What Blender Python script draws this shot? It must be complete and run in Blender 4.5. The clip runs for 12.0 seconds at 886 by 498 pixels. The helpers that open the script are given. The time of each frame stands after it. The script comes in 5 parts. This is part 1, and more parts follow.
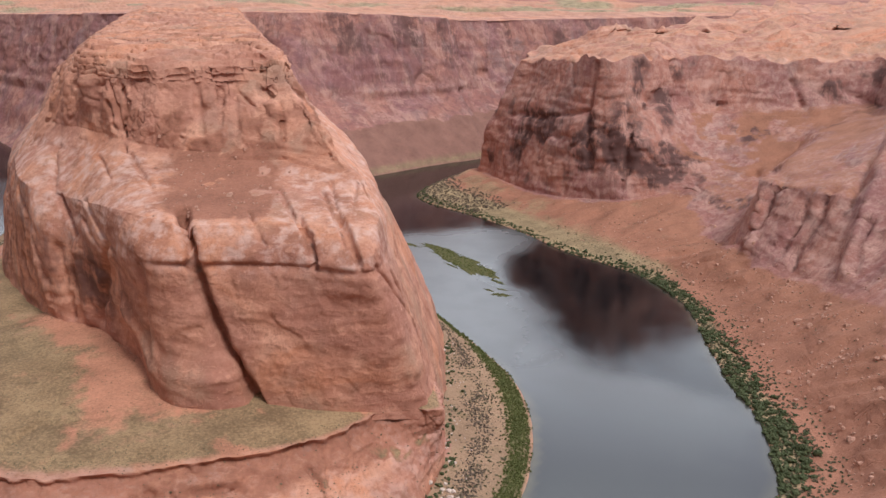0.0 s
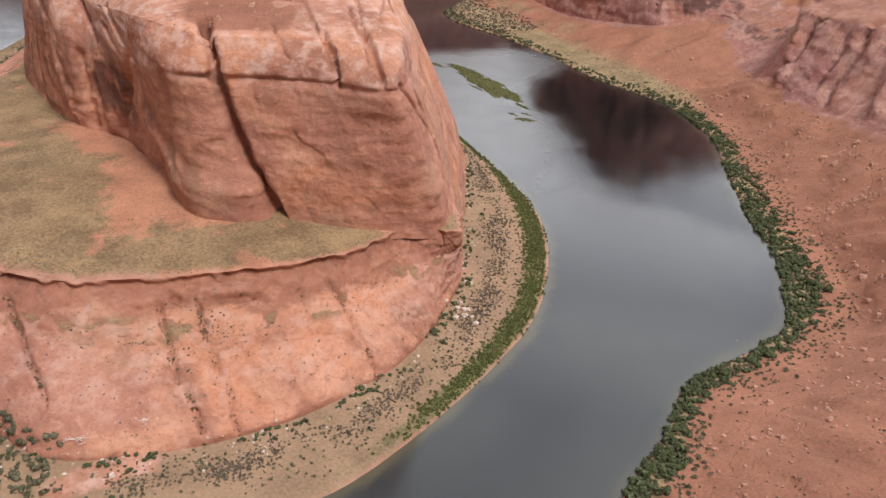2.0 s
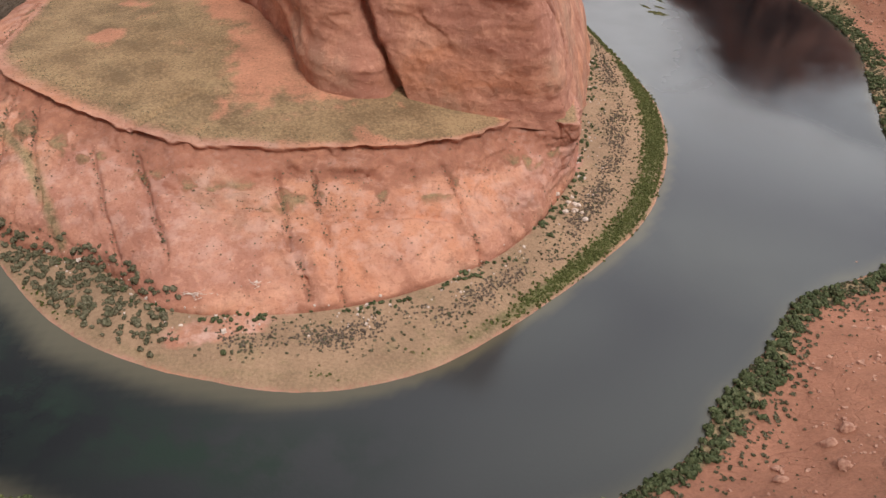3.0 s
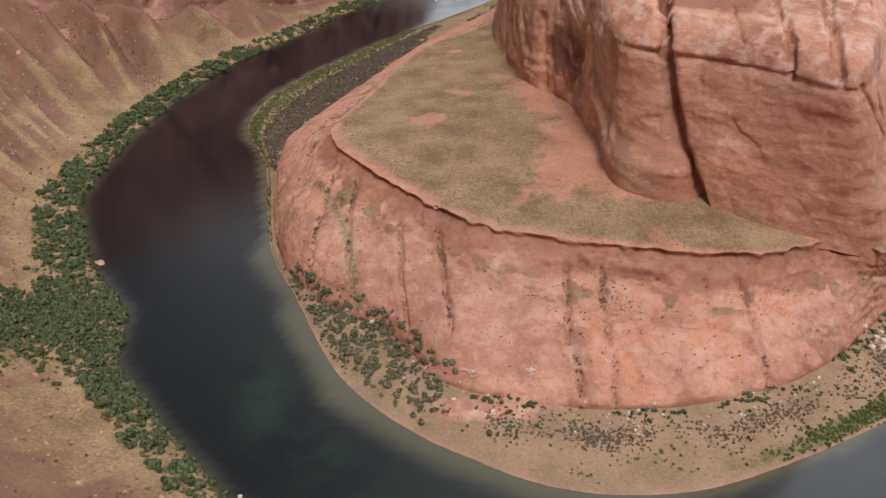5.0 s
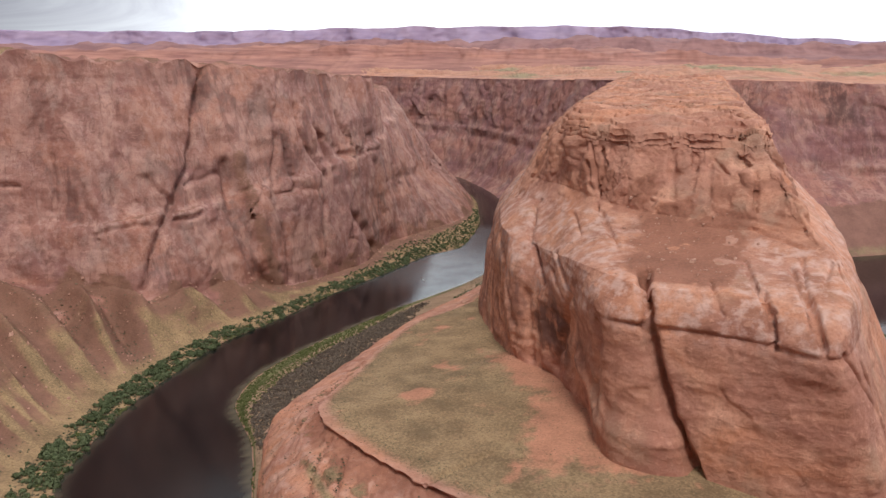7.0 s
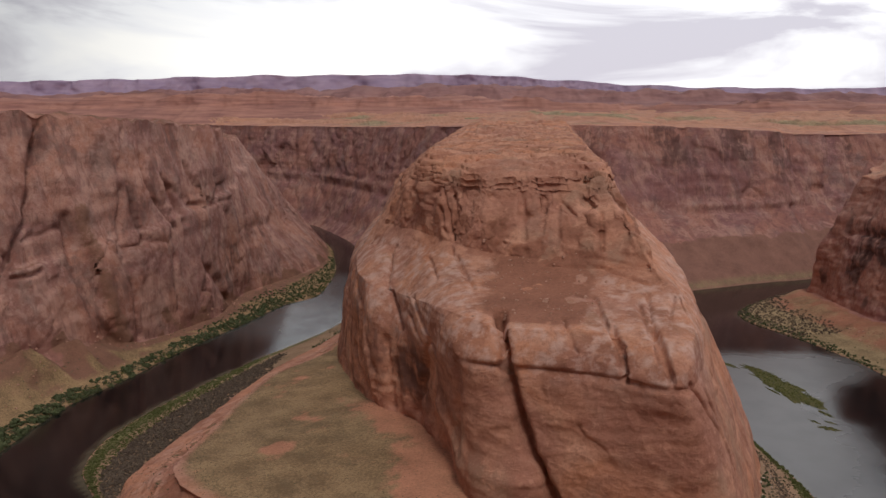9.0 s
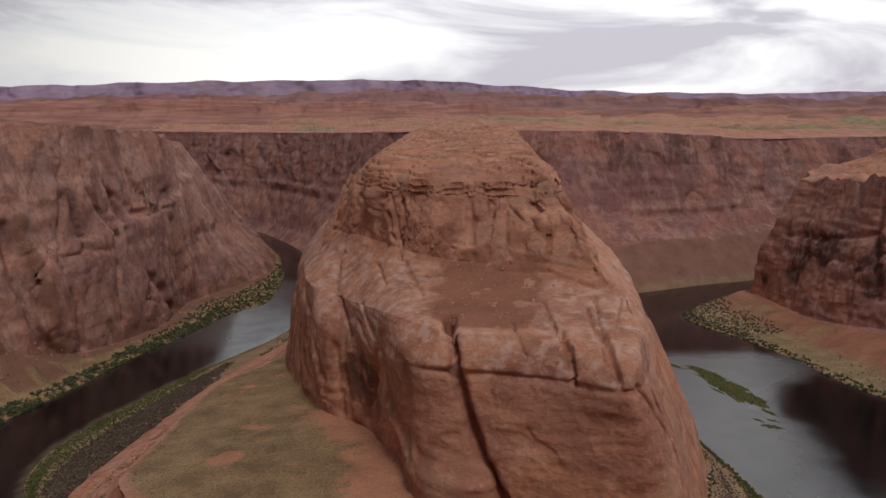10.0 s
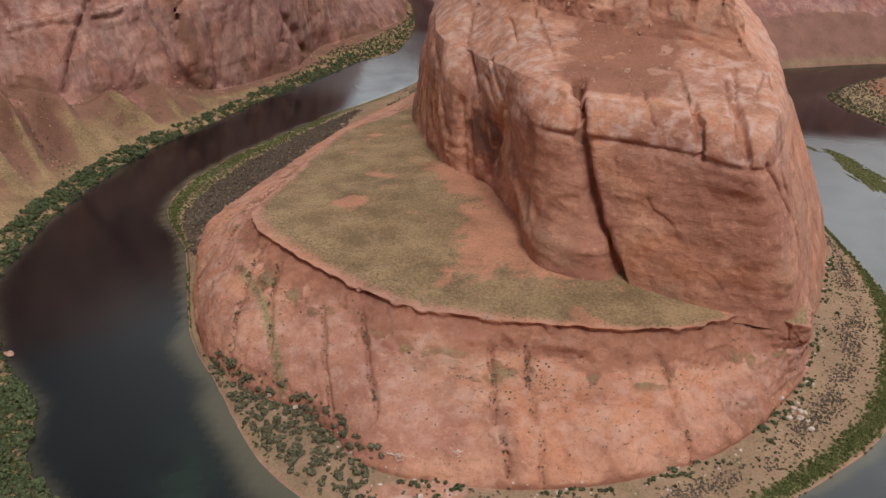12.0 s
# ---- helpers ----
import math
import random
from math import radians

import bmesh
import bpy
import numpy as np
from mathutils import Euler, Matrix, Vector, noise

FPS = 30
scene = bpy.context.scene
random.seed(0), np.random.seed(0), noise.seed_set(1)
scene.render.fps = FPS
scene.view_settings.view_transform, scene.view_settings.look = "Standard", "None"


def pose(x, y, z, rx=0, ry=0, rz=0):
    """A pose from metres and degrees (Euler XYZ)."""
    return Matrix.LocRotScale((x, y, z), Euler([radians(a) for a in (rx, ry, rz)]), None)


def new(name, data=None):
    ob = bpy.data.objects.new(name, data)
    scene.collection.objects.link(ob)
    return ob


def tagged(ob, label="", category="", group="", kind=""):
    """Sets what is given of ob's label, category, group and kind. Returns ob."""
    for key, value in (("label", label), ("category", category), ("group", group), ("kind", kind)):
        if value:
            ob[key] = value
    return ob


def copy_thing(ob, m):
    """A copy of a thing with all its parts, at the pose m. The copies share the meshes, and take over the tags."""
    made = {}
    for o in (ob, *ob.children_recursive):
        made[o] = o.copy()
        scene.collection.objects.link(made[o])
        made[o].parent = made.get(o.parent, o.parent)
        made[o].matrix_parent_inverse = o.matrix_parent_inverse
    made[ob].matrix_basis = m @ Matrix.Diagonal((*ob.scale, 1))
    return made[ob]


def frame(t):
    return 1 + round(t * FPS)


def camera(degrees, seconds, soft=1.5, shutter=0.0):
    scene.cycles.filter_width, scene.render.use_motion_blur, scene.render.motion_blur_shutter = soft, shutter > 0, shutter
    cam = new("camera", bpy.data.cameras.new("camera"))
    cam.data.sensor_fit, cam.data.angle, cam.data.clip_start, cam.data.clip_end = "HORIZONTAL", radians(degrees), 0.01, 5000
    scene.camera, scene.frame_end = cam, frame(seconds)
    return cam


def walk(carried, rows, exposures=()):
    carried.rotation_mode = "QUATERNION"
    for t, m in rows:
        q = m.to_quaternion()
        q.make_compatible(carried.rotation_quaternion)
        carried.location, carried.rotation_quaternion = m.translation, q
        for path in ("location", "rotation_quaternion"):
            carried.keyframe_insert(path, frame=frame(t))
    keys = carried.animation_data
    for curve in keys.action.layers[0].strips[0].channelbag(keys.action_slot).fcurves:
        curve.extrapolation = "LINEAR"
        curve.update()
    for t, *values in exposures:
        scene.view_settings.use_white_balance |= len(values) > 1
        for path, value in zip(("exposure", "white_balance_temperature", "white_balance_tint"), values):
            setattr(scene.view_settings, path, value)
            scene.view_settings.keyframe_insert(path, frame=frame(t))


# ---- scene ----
# ---- camera: held at the rim, 305 m above the river, turning on the spot ----
cam = camera(50.68, 12.0, soft=1.5)
PATH = [
    (0.0, -15.86, -0.23, -16.27),
    (0.5, -19.45, -0.42, -18.97),
    (1.0, -21.99, -1.52, -18.34),
    (1.5, -23.41, -2.05, -16.74),
    (2.0, -26.75, -1.90, -14.22),
    (2.5, -30.78, -2.75, -10.90),
    (3.0, -33.93, -2.82, -5.85),
    (3.5, -35.77, -2.23, 1.61),
    (3.7, -35.83, -2.15, 4.50),
    (5.3, -26.22, -0.54, 13.43),
    (5.5, -24.55, -0.51, 13.35),
    (6.0, -19.67, -0.58, 12.90),
    (6.5, -14.74, -0.34, 12.64),
    (6.7, -13.40, -0.16, 12.42),
    (8.3, -10.05, -0.53, 9.88),
    (8.5, -9.86, -0.61, 7.23),
    (9.0, -9.17, 0.26, 3.16),
    (9.5, -8.72, 0.04, 1.00),
    (10.0, -8.86, 0.36, -0.06),
    (10.5, -16.05, 1.20, 1.78),
    (11.0, -19.54, -0.54, 5.39),
    (11.5, -20.86, -1.10, 6.96),
    (12.0, -23.66, -1.77, 8.42),
]
EXPOSURES = [(0.0, 0.18, 5980, 8), (1.0, 0.26, 6050, 8), (2.5, 0.3, 6400, 8), (3.7, 0.1, 6450, 8), (5.5, 0.1, 6080, 6), (6.5, 0.03, 6080, 6), (8.3, -0.4, 6400, 8), (9.0, -0.9, 6500, 10), (10.0, -1.1, 6500, 10), (10.5, -0.35, 6150, 7), (11.0, -0.18, 6250, 6), (12.0, -0.18, 6280, 5)]
walk(cam, [(t, pose(0, 0, 305, 90 + p, r, y)) for t, p, r, y in PATH], EXPOSURES)

# ---- light: a bright, broken overcast ----
SUN_ELEVATION, SUN_TURN = 55.0, 164.0
world = bpy.data.worlds.new("sky")
scene.world = world
world.use_nodes = True


def sky_nodes():
    n, k = world.node_tree.nodes, world.node_tree.links
    n.clear()
    out = n.new("ShaderNodeOutputWorld")
    sky = n.new("ShaderNodeTexSky")
    sky.sky_type, sky.sun_disc = "NISHITA", False
    sky.sun_elevation, sky.sun_rotation = radians(SUN_ELEVATION), radians(SUN_TURN)
    sky.dust_density = 2.0
    blue = n.new("ShaderNodeBackground")
    blue.inputs["Strength"].default_value = 0.10
    k.new(sky.outputs[0], blue.inputs[0])
    co = n.new("ShaderNodeTexCoord")
    flat = n.new("ShaderNodeMapping")
    flat.inputs["Scale"].default_value = (1.0, 1.0, 4.5)
    flat.inputs["Rotation"].default_value = (0.0, 0.0, radians(5))
    k.new(co.outputs["Generated"], flat.inputs[0])
    big = n.new("ShaderNodeTexNoise")
    big.inputs["Scale"].default_value, big.inputs["Detail"].default_value, big.inputs["Roughness"].default_value = 2.6, 8, 0.55
    big.inputs["Distortion"].default_value = 0.6
    k.new(flat.outputs[0], big.inputs["Vector"])
    ramp = n.new("ShaderNodeValToRGB")
    e = ramp.color_ramp.elements
    e[0].position, e[0].color = 0.42, (0.52, 0.50, 0.56, 1)
    e[1].position, e[1].color = 0.62, (1.0, 0.985, 0.95, 1)
    m = ramp.color_ramp.elements.new(0.515)
    m.color = (0.86, 0.86, 0.88, 1)
    k.new(big.outputs["Fac"], ramp.inputs[0])
    cloud = n.new("ShaderNodeBackground")
    # the cloud is thinnest, and brightest, low in the west behind the butte
    dot = n.new("ShaderNodeVectorMath")
    dot.operation = "DOT_PRODUCT"
    dot.inputs[1].default_value = (0.70, 0.75, -0.35)
    k.new(co.outputs["Generated"], dot.inputs[0])
    glow = n.new("ShaderNodeMapRange")
    glow.interpolation_type = "SMOOTHSTEP"
    glow.inputs["From Min"].default_value, glow.inputs["From Max"].default_value = 0.0, 0.72
    glow.inputs["To Min"].default_value, glow.inputs["To Max"].default_value = 0.55, 2.8
    k.new(dot.outputs["Value"], glow.inputs[0])
    k.new(glow.outputs[0], cloud.inputs["Strength"])
    k.new(ramp.outputs[0], cloud.inputs[0])
    mix = n.new("ShaderNodeMixShader")
    mix.inputs[0].default_value = 0.88
    k.new(blue.outputs[0], mix.inputs[1])
    k.new(cloud.outputs[0], mix.inputs[2])
    k.new(mix.outputs[0], out.inputs[0])


sky_nodes()
sun = new("sun", bpy.data.lights.new("sun", "SUN"))
sun.data.energy, sun.data.angle, sun.data.color = 2.4, radians(16), (1.0, 0.965, 0.92)
sun.matrix_world = pose(0, 0, 600, 90 - SUN_ELEVATION, 0, 180 - SUN_TURN)

# ---- noise on arrays ----
PERM = np.random.RandomState(7).permutation(512)
PERM = np.concatenate([PERM, PERM, PERM])


def cells(ix, iy, iz):
    return PERM[PERM[PERM[ix & 511] + (iy & 511)] + (iz & 511)]


def perlin(x, y, z):
    """Gradient noise, about -1 to 1."""
    ix, iy, iz = np.floor(x).astype(int), np.floor(y).astype(int), np.floor(z).astype(int)
    fx, fy, fz = x - ix, y - iy, z - iz
    u, v, w = (f * f * f * (f * (f * 6 - 15) + 10) for f in (fx, fy, fz))
    out = 0.0
    for dx in (0, 1):
        for dy in (0, 1):
            for dz in (0, 1):
                h = cells(ix + dx, iy + dy, iz + dz)
                g = (((h & 7) / 3.5 - 1) * (fx - dx) + (((h >> 3) & 7) / 3.5 - 1) * (fy - dy) + (((h >> 6) & 7) / 3.5 - 1) * (fz - dz))
                out = out + g * (u if dx else 1 - u) * (v if dy else 1 - v) * (w if dz else 1 - w)
    return out * 1.2


def fbm(x, y, z, octaves=4, gain=0.5):
    total, a = 0.0, 1.0
    for i in range(octaves):
        total = total + a * perlin(x + 13.7 * i, y + 5.1 * i, z + 9.3 * i)
        x, y, z, a = x * 2.03, y * 2.03, z * 2.03, a * gain
    return total


def ridge(x, y, z, sharp=6.0):
    """1 on thin winding lines, 0 elsewhere."""
    return np.exp(-sharp * np.abs(perlin(x, y, z)) * 4)


def smooth(a, b, x):
    t = np.clip((x - a) / (b - a), 0, 1)
    return t * t * (3 - 2 * t)


# ---- lofted landforms ----
def spline(points, at):
    """Catmull-Rom through the points, at station numbers."""
    p = np.asarray(points, float)
    n = len(p)
    i = np.clip(np.floor(at).astype(int), 0, n - 2)
    t = (at - i)[:, None]
    p0, p1, p2, p3 = p[np.clip(i - 1, 0, n - 1)], p[i], p[i + 1], p[np.clip(i + 2, 0, n - 1)]
    # softened tangents keep corners from overshooting
    m1, m2 = (p2 - p0) * 0.42, (p3 - p1) * 0.42
    return (2 * t**3 - 3 * t**2 + 1) * p1 + (t**3 - 2 * t**2 + t) * m1 + (-2 * t**3 + 3 * t**2) * p2 + (t**3 - t**2) * m2


def stations(reference, near, far):
    """Station numbers spaced finely at the front of the bend and more widely towards the back."""
    s = np.linspace(0, len(reference) - 1, 6000)
    p = spline(reference, s)
    step = np.linalg.norm(np.diff(p[:, :2], axis=0), axis=1)
    d = near + (far - near) * np.clip((p[1:, 1] - 520) / 900, 0, 1)
    total = np.concatenate([[0], np.cumsum(step / d)])
    return np.interp(np.linspace(0, total[-1], int(total[-1]) + 1), total, s)


def loft(levels, bands, at):
    """A grid over the levels. bands: for each gap, (rows, across power, up power). Gives points and a band number per row."""
    curves = [spline(lv, at) for lv in levels]
    rows, band = [], []
    for k, (count, px, pz) in enumerate(bands):
        for j in range(count):
            u = j / count
            a, b = curves[k], curves[k + 1]
            w = np.array([u**px, u**px, u**pz])
            rows.append(a + (b - a) * w)
            band.append(k + u)
    rows.append(curves[-1])
    band.append(float(len(bands)))
    return np.array(rows), np.array(band)


def grid_normals(g):
    du = np.gradient(g, axis=1)
    dv = np.gradient(g, axis=0)
    n = np.cross(du, dv)
    return n / np.maximum(np.linalg.norm(n, axis=2, keepdims=True), 1e-9)


def sheet(name, g, material, masks=None, parent=None, label=""):
    """One mesh from a grid of points, with masks as a colour attribute."""
    r, c = g.shape[:2]
    i = np.arange(r * c).reshape(r, c)
    quads = np.stack([i[:-1, :-1], i[:-1, 1:], i[1:, 1:], i[1:, :-1]], -1).reshape(-1, 4)
    me = bpy.data.meshes.new(name)
    me.vertices.add(r * c)
    me.vertices.foreach_set("co", g.reshape(-1).astype(np.float32))
    me.loops.add(quads.size)
    me.loops.foreach_set("vertex_index", quads.reshape(-1).astype(np.int32))
    me.polygons.add(len(quads))
    me.polygons.foreach_set("loop_start", np.arange(0, quads.size, 4, dtype=np.int32))
    me.update(calc_edges=True)
    me.polygons.foreach_set("use_smooth", np.ones(len(quads), bool))
    if masks is not None:
        layer = me.color_attributes.new("masks", "FLOAT_COLOR", "POINT")
        layer.data.foreach_set("color", masks.reshape(-1).astype(np.float32))
    me.materials.append(material)
    ob = new(name, me)
    if parent:
        ob.parent = parent
    if label:
        ob["label"] = label
    return ob


# ---- materials ----
class Nodes:
    """A small hand for building node materials."""

    def __init__(self, name):
        self.mat = bpy.data.materials.new(name)
        self.mat.use_nodes = True
        self.n, self.k = self.mat.node_tree.nodes, self.mat.node_tree.links
        self.bsdf = self.n["Principled BSDF"]
        self.at = self.n.new("ShaderNodeTexCoord").outputs["Object"]

    def noise(self, scale, detail=5, rough=0.55, stretch=(1, 1, 1), distort=0.0, at=None):
        mp = self.n.new("ShaderNodeMapping")
        mp.inputs["Scale"].default_value = stretch
        self.k.new(at or self.at, mp.inputs[0])
        t = self.n.new("ShaderNodeTexNoise")
        t.inputs["Scale"].default_value, t.inputs["Detail"].default_value = scale, detail
        t.inputs["Roughness"].default_value, t.inputs["Distortion"].default_value = rough, distort
        self.k.new(mp.outputs[0], t.inputs["Vector"])
        return t.outputs["Fac"]

    def turned(self, rx, ry, rz):
        mp = self.n.new("ShaderNodeMapping")
        mp.inputs["Rotation"].default_value = (radians(rx), radians(ry), radians(rz))
        self.k.new(self.at, mp.inputs[0])
        return mp.outputs[0]

    def ramp(self, fac, *stops):
        r = self.n.new("ShaderNodeValToRGB")
        e = r.color_ramp.elements
        for i, (p, c) in enumerate(stops):
            el = e[i] if i < 2 else e.new(p)
            el.position = p
            el.color = (*c, 1) if len(c) == 3 else c
        self.k.new(fac, r.inputs[0])
        return r.outputs[0]

    def step(self, fac, a, b):
        r = self.n.new("ShaderNodeMapRange")
        r.interpolation_type = "SMOOTHSTEP"
        r.inputs["From Min"].default_value, r.inputs["From Max"].default_value = a, b
        self.k.new(fac, r.inputs["Value"])
        return r.outputs[0]

    def maths(self, op, a, b):
        m = self.n.new("ShaderNodeMath")
        m.operation = op
        for s, v in zip(m.inputs, (a, b)):
            if isinstance(v, (int, float)):
                s.default_value = v
            else:
                self.k.new(v, s)
        return m.outputs[0]

    def mix(self, fac, a, b, blend="MIX"):
        m = self.n.new("ShaderNodeMix")
        m.data_type, m.blend_type = "RGBA", blend
        for s, v in ((m.inputs["Factor"], fac), (m.inputs[6], a), (m.inputs[7], b)):
            if isinstance(v, (int, float)):
                s.default_value = v
            elif isinstance(v, tuple):
                s.default_value = (*v, 1)
            else:
                self.k.new(v, s)
        return m.outputs[2]

    def masks(self):
        a = self.n.new("ShaderNodeAttribute")
        a.attribute_name = "masks"
        s = self.n.new("ShaderNodeSeparateColor")
        self.k.new(a.outputs["Color"], s.inputs[0])
        return s.outputs[0], s.outputs[1], s.outputs[2], a.outputs["Alpha"]

    def bump(self, *heights):
        last = None
        for h, strength, distance in heights:
            b = self.n.new("ShaderNodeBump")
            b.inputs["Strength"].default_value, b.inputs["Distance"].default_value = strength, distance
            self.k.new(h, b.inputs["Height"])
            if last:
                self.k.new(last, b.inputs["Normal"])
            last = b.outputs[0]
        self.k.new(last, self.bsdf.inputs["Normal"])

    def done(self, colour, roughness=0.9, specular=0.2):
        if isinstance(colour, tuple):
            self.bsdf.inputs["Base Color"].default_value = (*colour, 1)
        else:
            self.k.new(colour, self.bsdf.inputs["Base Color"])
        self.bsdf.inputs["Roughness"].default_value = roughness
        self.bsdf.inputs["Specular IOR Level"].default_value = specular
        return self.mat


def rock_material(name, dark, mid, light, soil=(0.40, 0.20, 0.12), grass=(0.27, 0.21, 0.10), beds=0.8, upright=0.5, joints=0.6, cracks=None):
    """Red sandstone: bedding, grain and varnish; the masks lay scree, dry grass, varnish and bleached crusts over it."""
    m = Nodes(name)
    scree, dry, varnish, pale = m.masks()
    bed = m.noise(1.0, 3, 0.5, (0.010, 0.010, 0.085), 0.7)
    blot = m.noise(0.035, 6, 0.6)
    grain = m.noise(0.55, 6, 0.68)
    speck = m.noise(2.2, 3, 0.6)
    c = m.mix(beds, mid, m.ramp(bed, (0.36, dark), (0.66, light), (0.5, mid)))
    c = m.mix(m.step(blot, 0.50, 0.62), c, m.mix(0.75, c, light))
    c = m.mix(m.step(blot, 0.47, 0.36), c, m.mix(0.75, c, dark))
    mauve = m.noise(0.022, 5, 0.6, (1, 1, 0.6))
    c = m.mix(m.maths("MULTIPLY", m.step(mauve, 0.50, 0.64), 0.55), c, (mid[0] * 0.72, mid[1] * 1.0, mid[2] * 1.08))
    zone = m.noise(0.011, 4, 0.55, (1, 1, 1.4), 0.6)
    c = m.mix(m.maths("MULTIPLY", m.step(zone, 0.50, 0.60), 0.55), c, (min(mid[0] * 1.22, 1), mid[1] * 1.10, mid[2] * 0.92))
    c = m.mix(m.maths("MULTIPLY", m.step(zone, 0.48, 0.38), 0.5), c, (dark[0] * 1.25, dark[1] * 1.3, dark[2] * 1.5))
    c = m.mix(m.step(grain, 0.50, 0.36), c, m.mix(0.38, c, dark))
    mid_grain = m.noise(0.17, 6, 0.68, (1, 1, 1.6), 0.4)
    c = m.mix(m.step(mid_grain, 0.45, 0.34), c, m.mix(0.45, c, dark))
    c = m.mix(m.step(mid_grain, 0.54, 0.66), c, m.mix(0.5, c, light))
    # fresh and weathered faces, and long joints leaning both ways
    pane = m.noise(1.0, 5, 0.62, (0.030, 0.030, 0.012), 0.8, m.turned(0, 16, 20))
    c = m.mix(m.maths("MULTIPLY", m.step(pane, 0.50, 0.56), 0.55 * joints), c, (dark[0] * 1.12, dark[1] * 0.98, dark[2] * 0.95))
    c = m.mix(m.maths("MULTIPLY", m.step(pane, 0.44, 0.38), 0.55 * joints), c, light)
    lines = []
    for lean, size in ((14, 0.030), (-20, 0.021)):
        far = m.maths("ABSOLUTE", m.maths("SUBTRACT", m.noise(1.0, 3, 0.5, (size, size, size * 0.22), 0.5, m.turned(lean * 0.5, lean, 10)), 0.5), 0.0)
        lines.append(m.maths("MULTIPLY", m.step(far, 0.011, 0.002), m.step(blot, 0.42, 0.56)))
    joint = m.maths("MULTIPLY", m.maths("MAXIMUM", lines[0], lines[1]), joints if cracks is None else cracks)
    c = m.mix(m.maths("MULTIPLY", joint, 0.8), c, tuple(v * 0.5 for v in dark))
    streak = m.noise(1.0, 5, 0.62, (0.10, 0.10, 0.016), 0.6)
    c = m.mix(m.maths("MULTIPLY", m.step(streak, 0.50, 0.66), upright), c, tuple(v * 0.75 for v in dark))
    soft = m.noise(0.11, 5, 0.62)
    crust = m.maths("MULTIPLY", pale, m.step(m.maths("ADD", m.maths("MULTIPLY", soft, 0.92), m.maths("MULTIPLY", grain, 0.08)), 0.44, 0.64))
    c = m.mix(m.maths("MULTIPLY", crust, 0.72), c, (0.64, 0.415, 0.345))
    vs = m.maths("MULTIPLY", varnish, m.step(m.maths("ADD", m.maths("ADD", m.maths("ADD", m.maths("MULTIPLY", streak, 0.3), m.maths("MULTIPLY", pane, 0.45)), m.maths("MULTIPLY", soft, 0.40)), m.maths("MULTIPLY", varnish, 0.16)), 0.60, 0.76))
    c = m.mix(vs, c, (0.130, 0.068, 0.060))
    soilc = m.ramp(m.maths("ADD", m.maths("MULTIPLY", blot, 0.5), m.maths("MULTIPLY", grain, 0.5)), (0.35, tuple(v * 0.68 for v in soil)), (0.66, tuple(min(v * 1.22, 1) for v in soil)))
    soilc = m.mix(m.step(speck, 0.62, 0.72), soilc, (0.20, 0.12, 0.075))
    ragged = m.maths("MULTIPLY", m.maths("SUBTRACT", m.maths("ADD", m.maths("MULTIPLY", mid_grain, 0.6), m.maths("MULTIPLY", grain, 0.4)), 0.5), 1.5)
    c = m.mix(m.step(m.maths("ADD", scree, ragged), 0.28, 0.66), c, soilc)
    grassc = m.ramp(m.maths("ADD", m.maths("MULTIPLY", blot, 0.45), m.maths("MULTIPLY", grain, 0.55)), (0.42, tuple(v * 0.60 for v in grass)), (0.59, tuple(v * 1.32 for v in grass)))
    grassc = m.mix(m.step(speck, 0.60, 0.72), grassc, (0.10, 0.085, 0.045))
    c = m.mix(m.maths("MULTIPLY", m.step(m.maths("ADD", dry, m.maths("MULTIPLY", ragged, -0.8)), 0.18, 0.88), 0.9), c, grassc)
    m.bump((bed, 0.18, 2.0), (m.maths("MULTIPLY", joint, -1.0), 0.7, 1.2), (mid_grain, 0.6, 2.0), (grain, 0.5, 0.5), (speck, 0.3, 0.12))
    return m.done(c)


BUTTE = rock_material("butte_sandstone", (0.305, 0.131, 0.086), (0.505, 0.236, 0.154), (0.665, 0.348, 0.236), (0.345, 0.148, 0.096), (0.270, 0.205, 0.110), 0.45, 0.08, 0.3, 0.08)
WALL = rock_material("wall_sandstone", (0.225, 0.105, 0.085), (0.372, 0.184, 0.145), (0.510, 0.285, 0.225), (0.250, 0.125, 0.085), (0.335, 0.220, 0.115), 0.40, 0.30, 0.9, 0.35)
EAST = rock_material("east_sandstone", (0.258, 0.114, 0.096), (0.405, 0.195, 0.158), (0.535, 0.305, 0.245), (0.375, 0.170, 0.108), (0.330, 0.248, 0.140), 0.6, 0.25, 0.7, 0.35)
BANKS = rock_material("bank_sand", (0.330, 0.155, 0.109), (0.470, 0.233, 0.164), (0.570, 0.316, 0.234), (0.350, 0.225, 0.142), (0.165, 0.160, 0.066), 0.8, 0.3, 0.3, 0.0)
MEADOW = rock_material("meadow_sand", (0.33, 0.150, 0.100), (0.47, 0.225, 0.150), (0.57, 0.305, 0.215), (0.54, 0.250, 0.155), (0.296, 0.202, 0.108), 0.8, 0.2, 0.2, 0.0)
FAR = rock_material("far_sandstone", (0.220, 0.103, 0.096), (0.350, 0.172, 0.146), (0.480, 0.270, 0.215), (0.275, 0.138, 0.106), (0.270, 0.243, 0.118), 0.5, 0.42, 0.9, 0.4)
DESERT = rock_material("desert_sandstone", (0.340, 0.150, 0.105), (0.500, 0.235, 0.160), (0.620, 0.340, 0.240), (0.520, 0.270, 0.180), (0.330, 0.262, 0.158), 0.9, 0.0, 0.0)


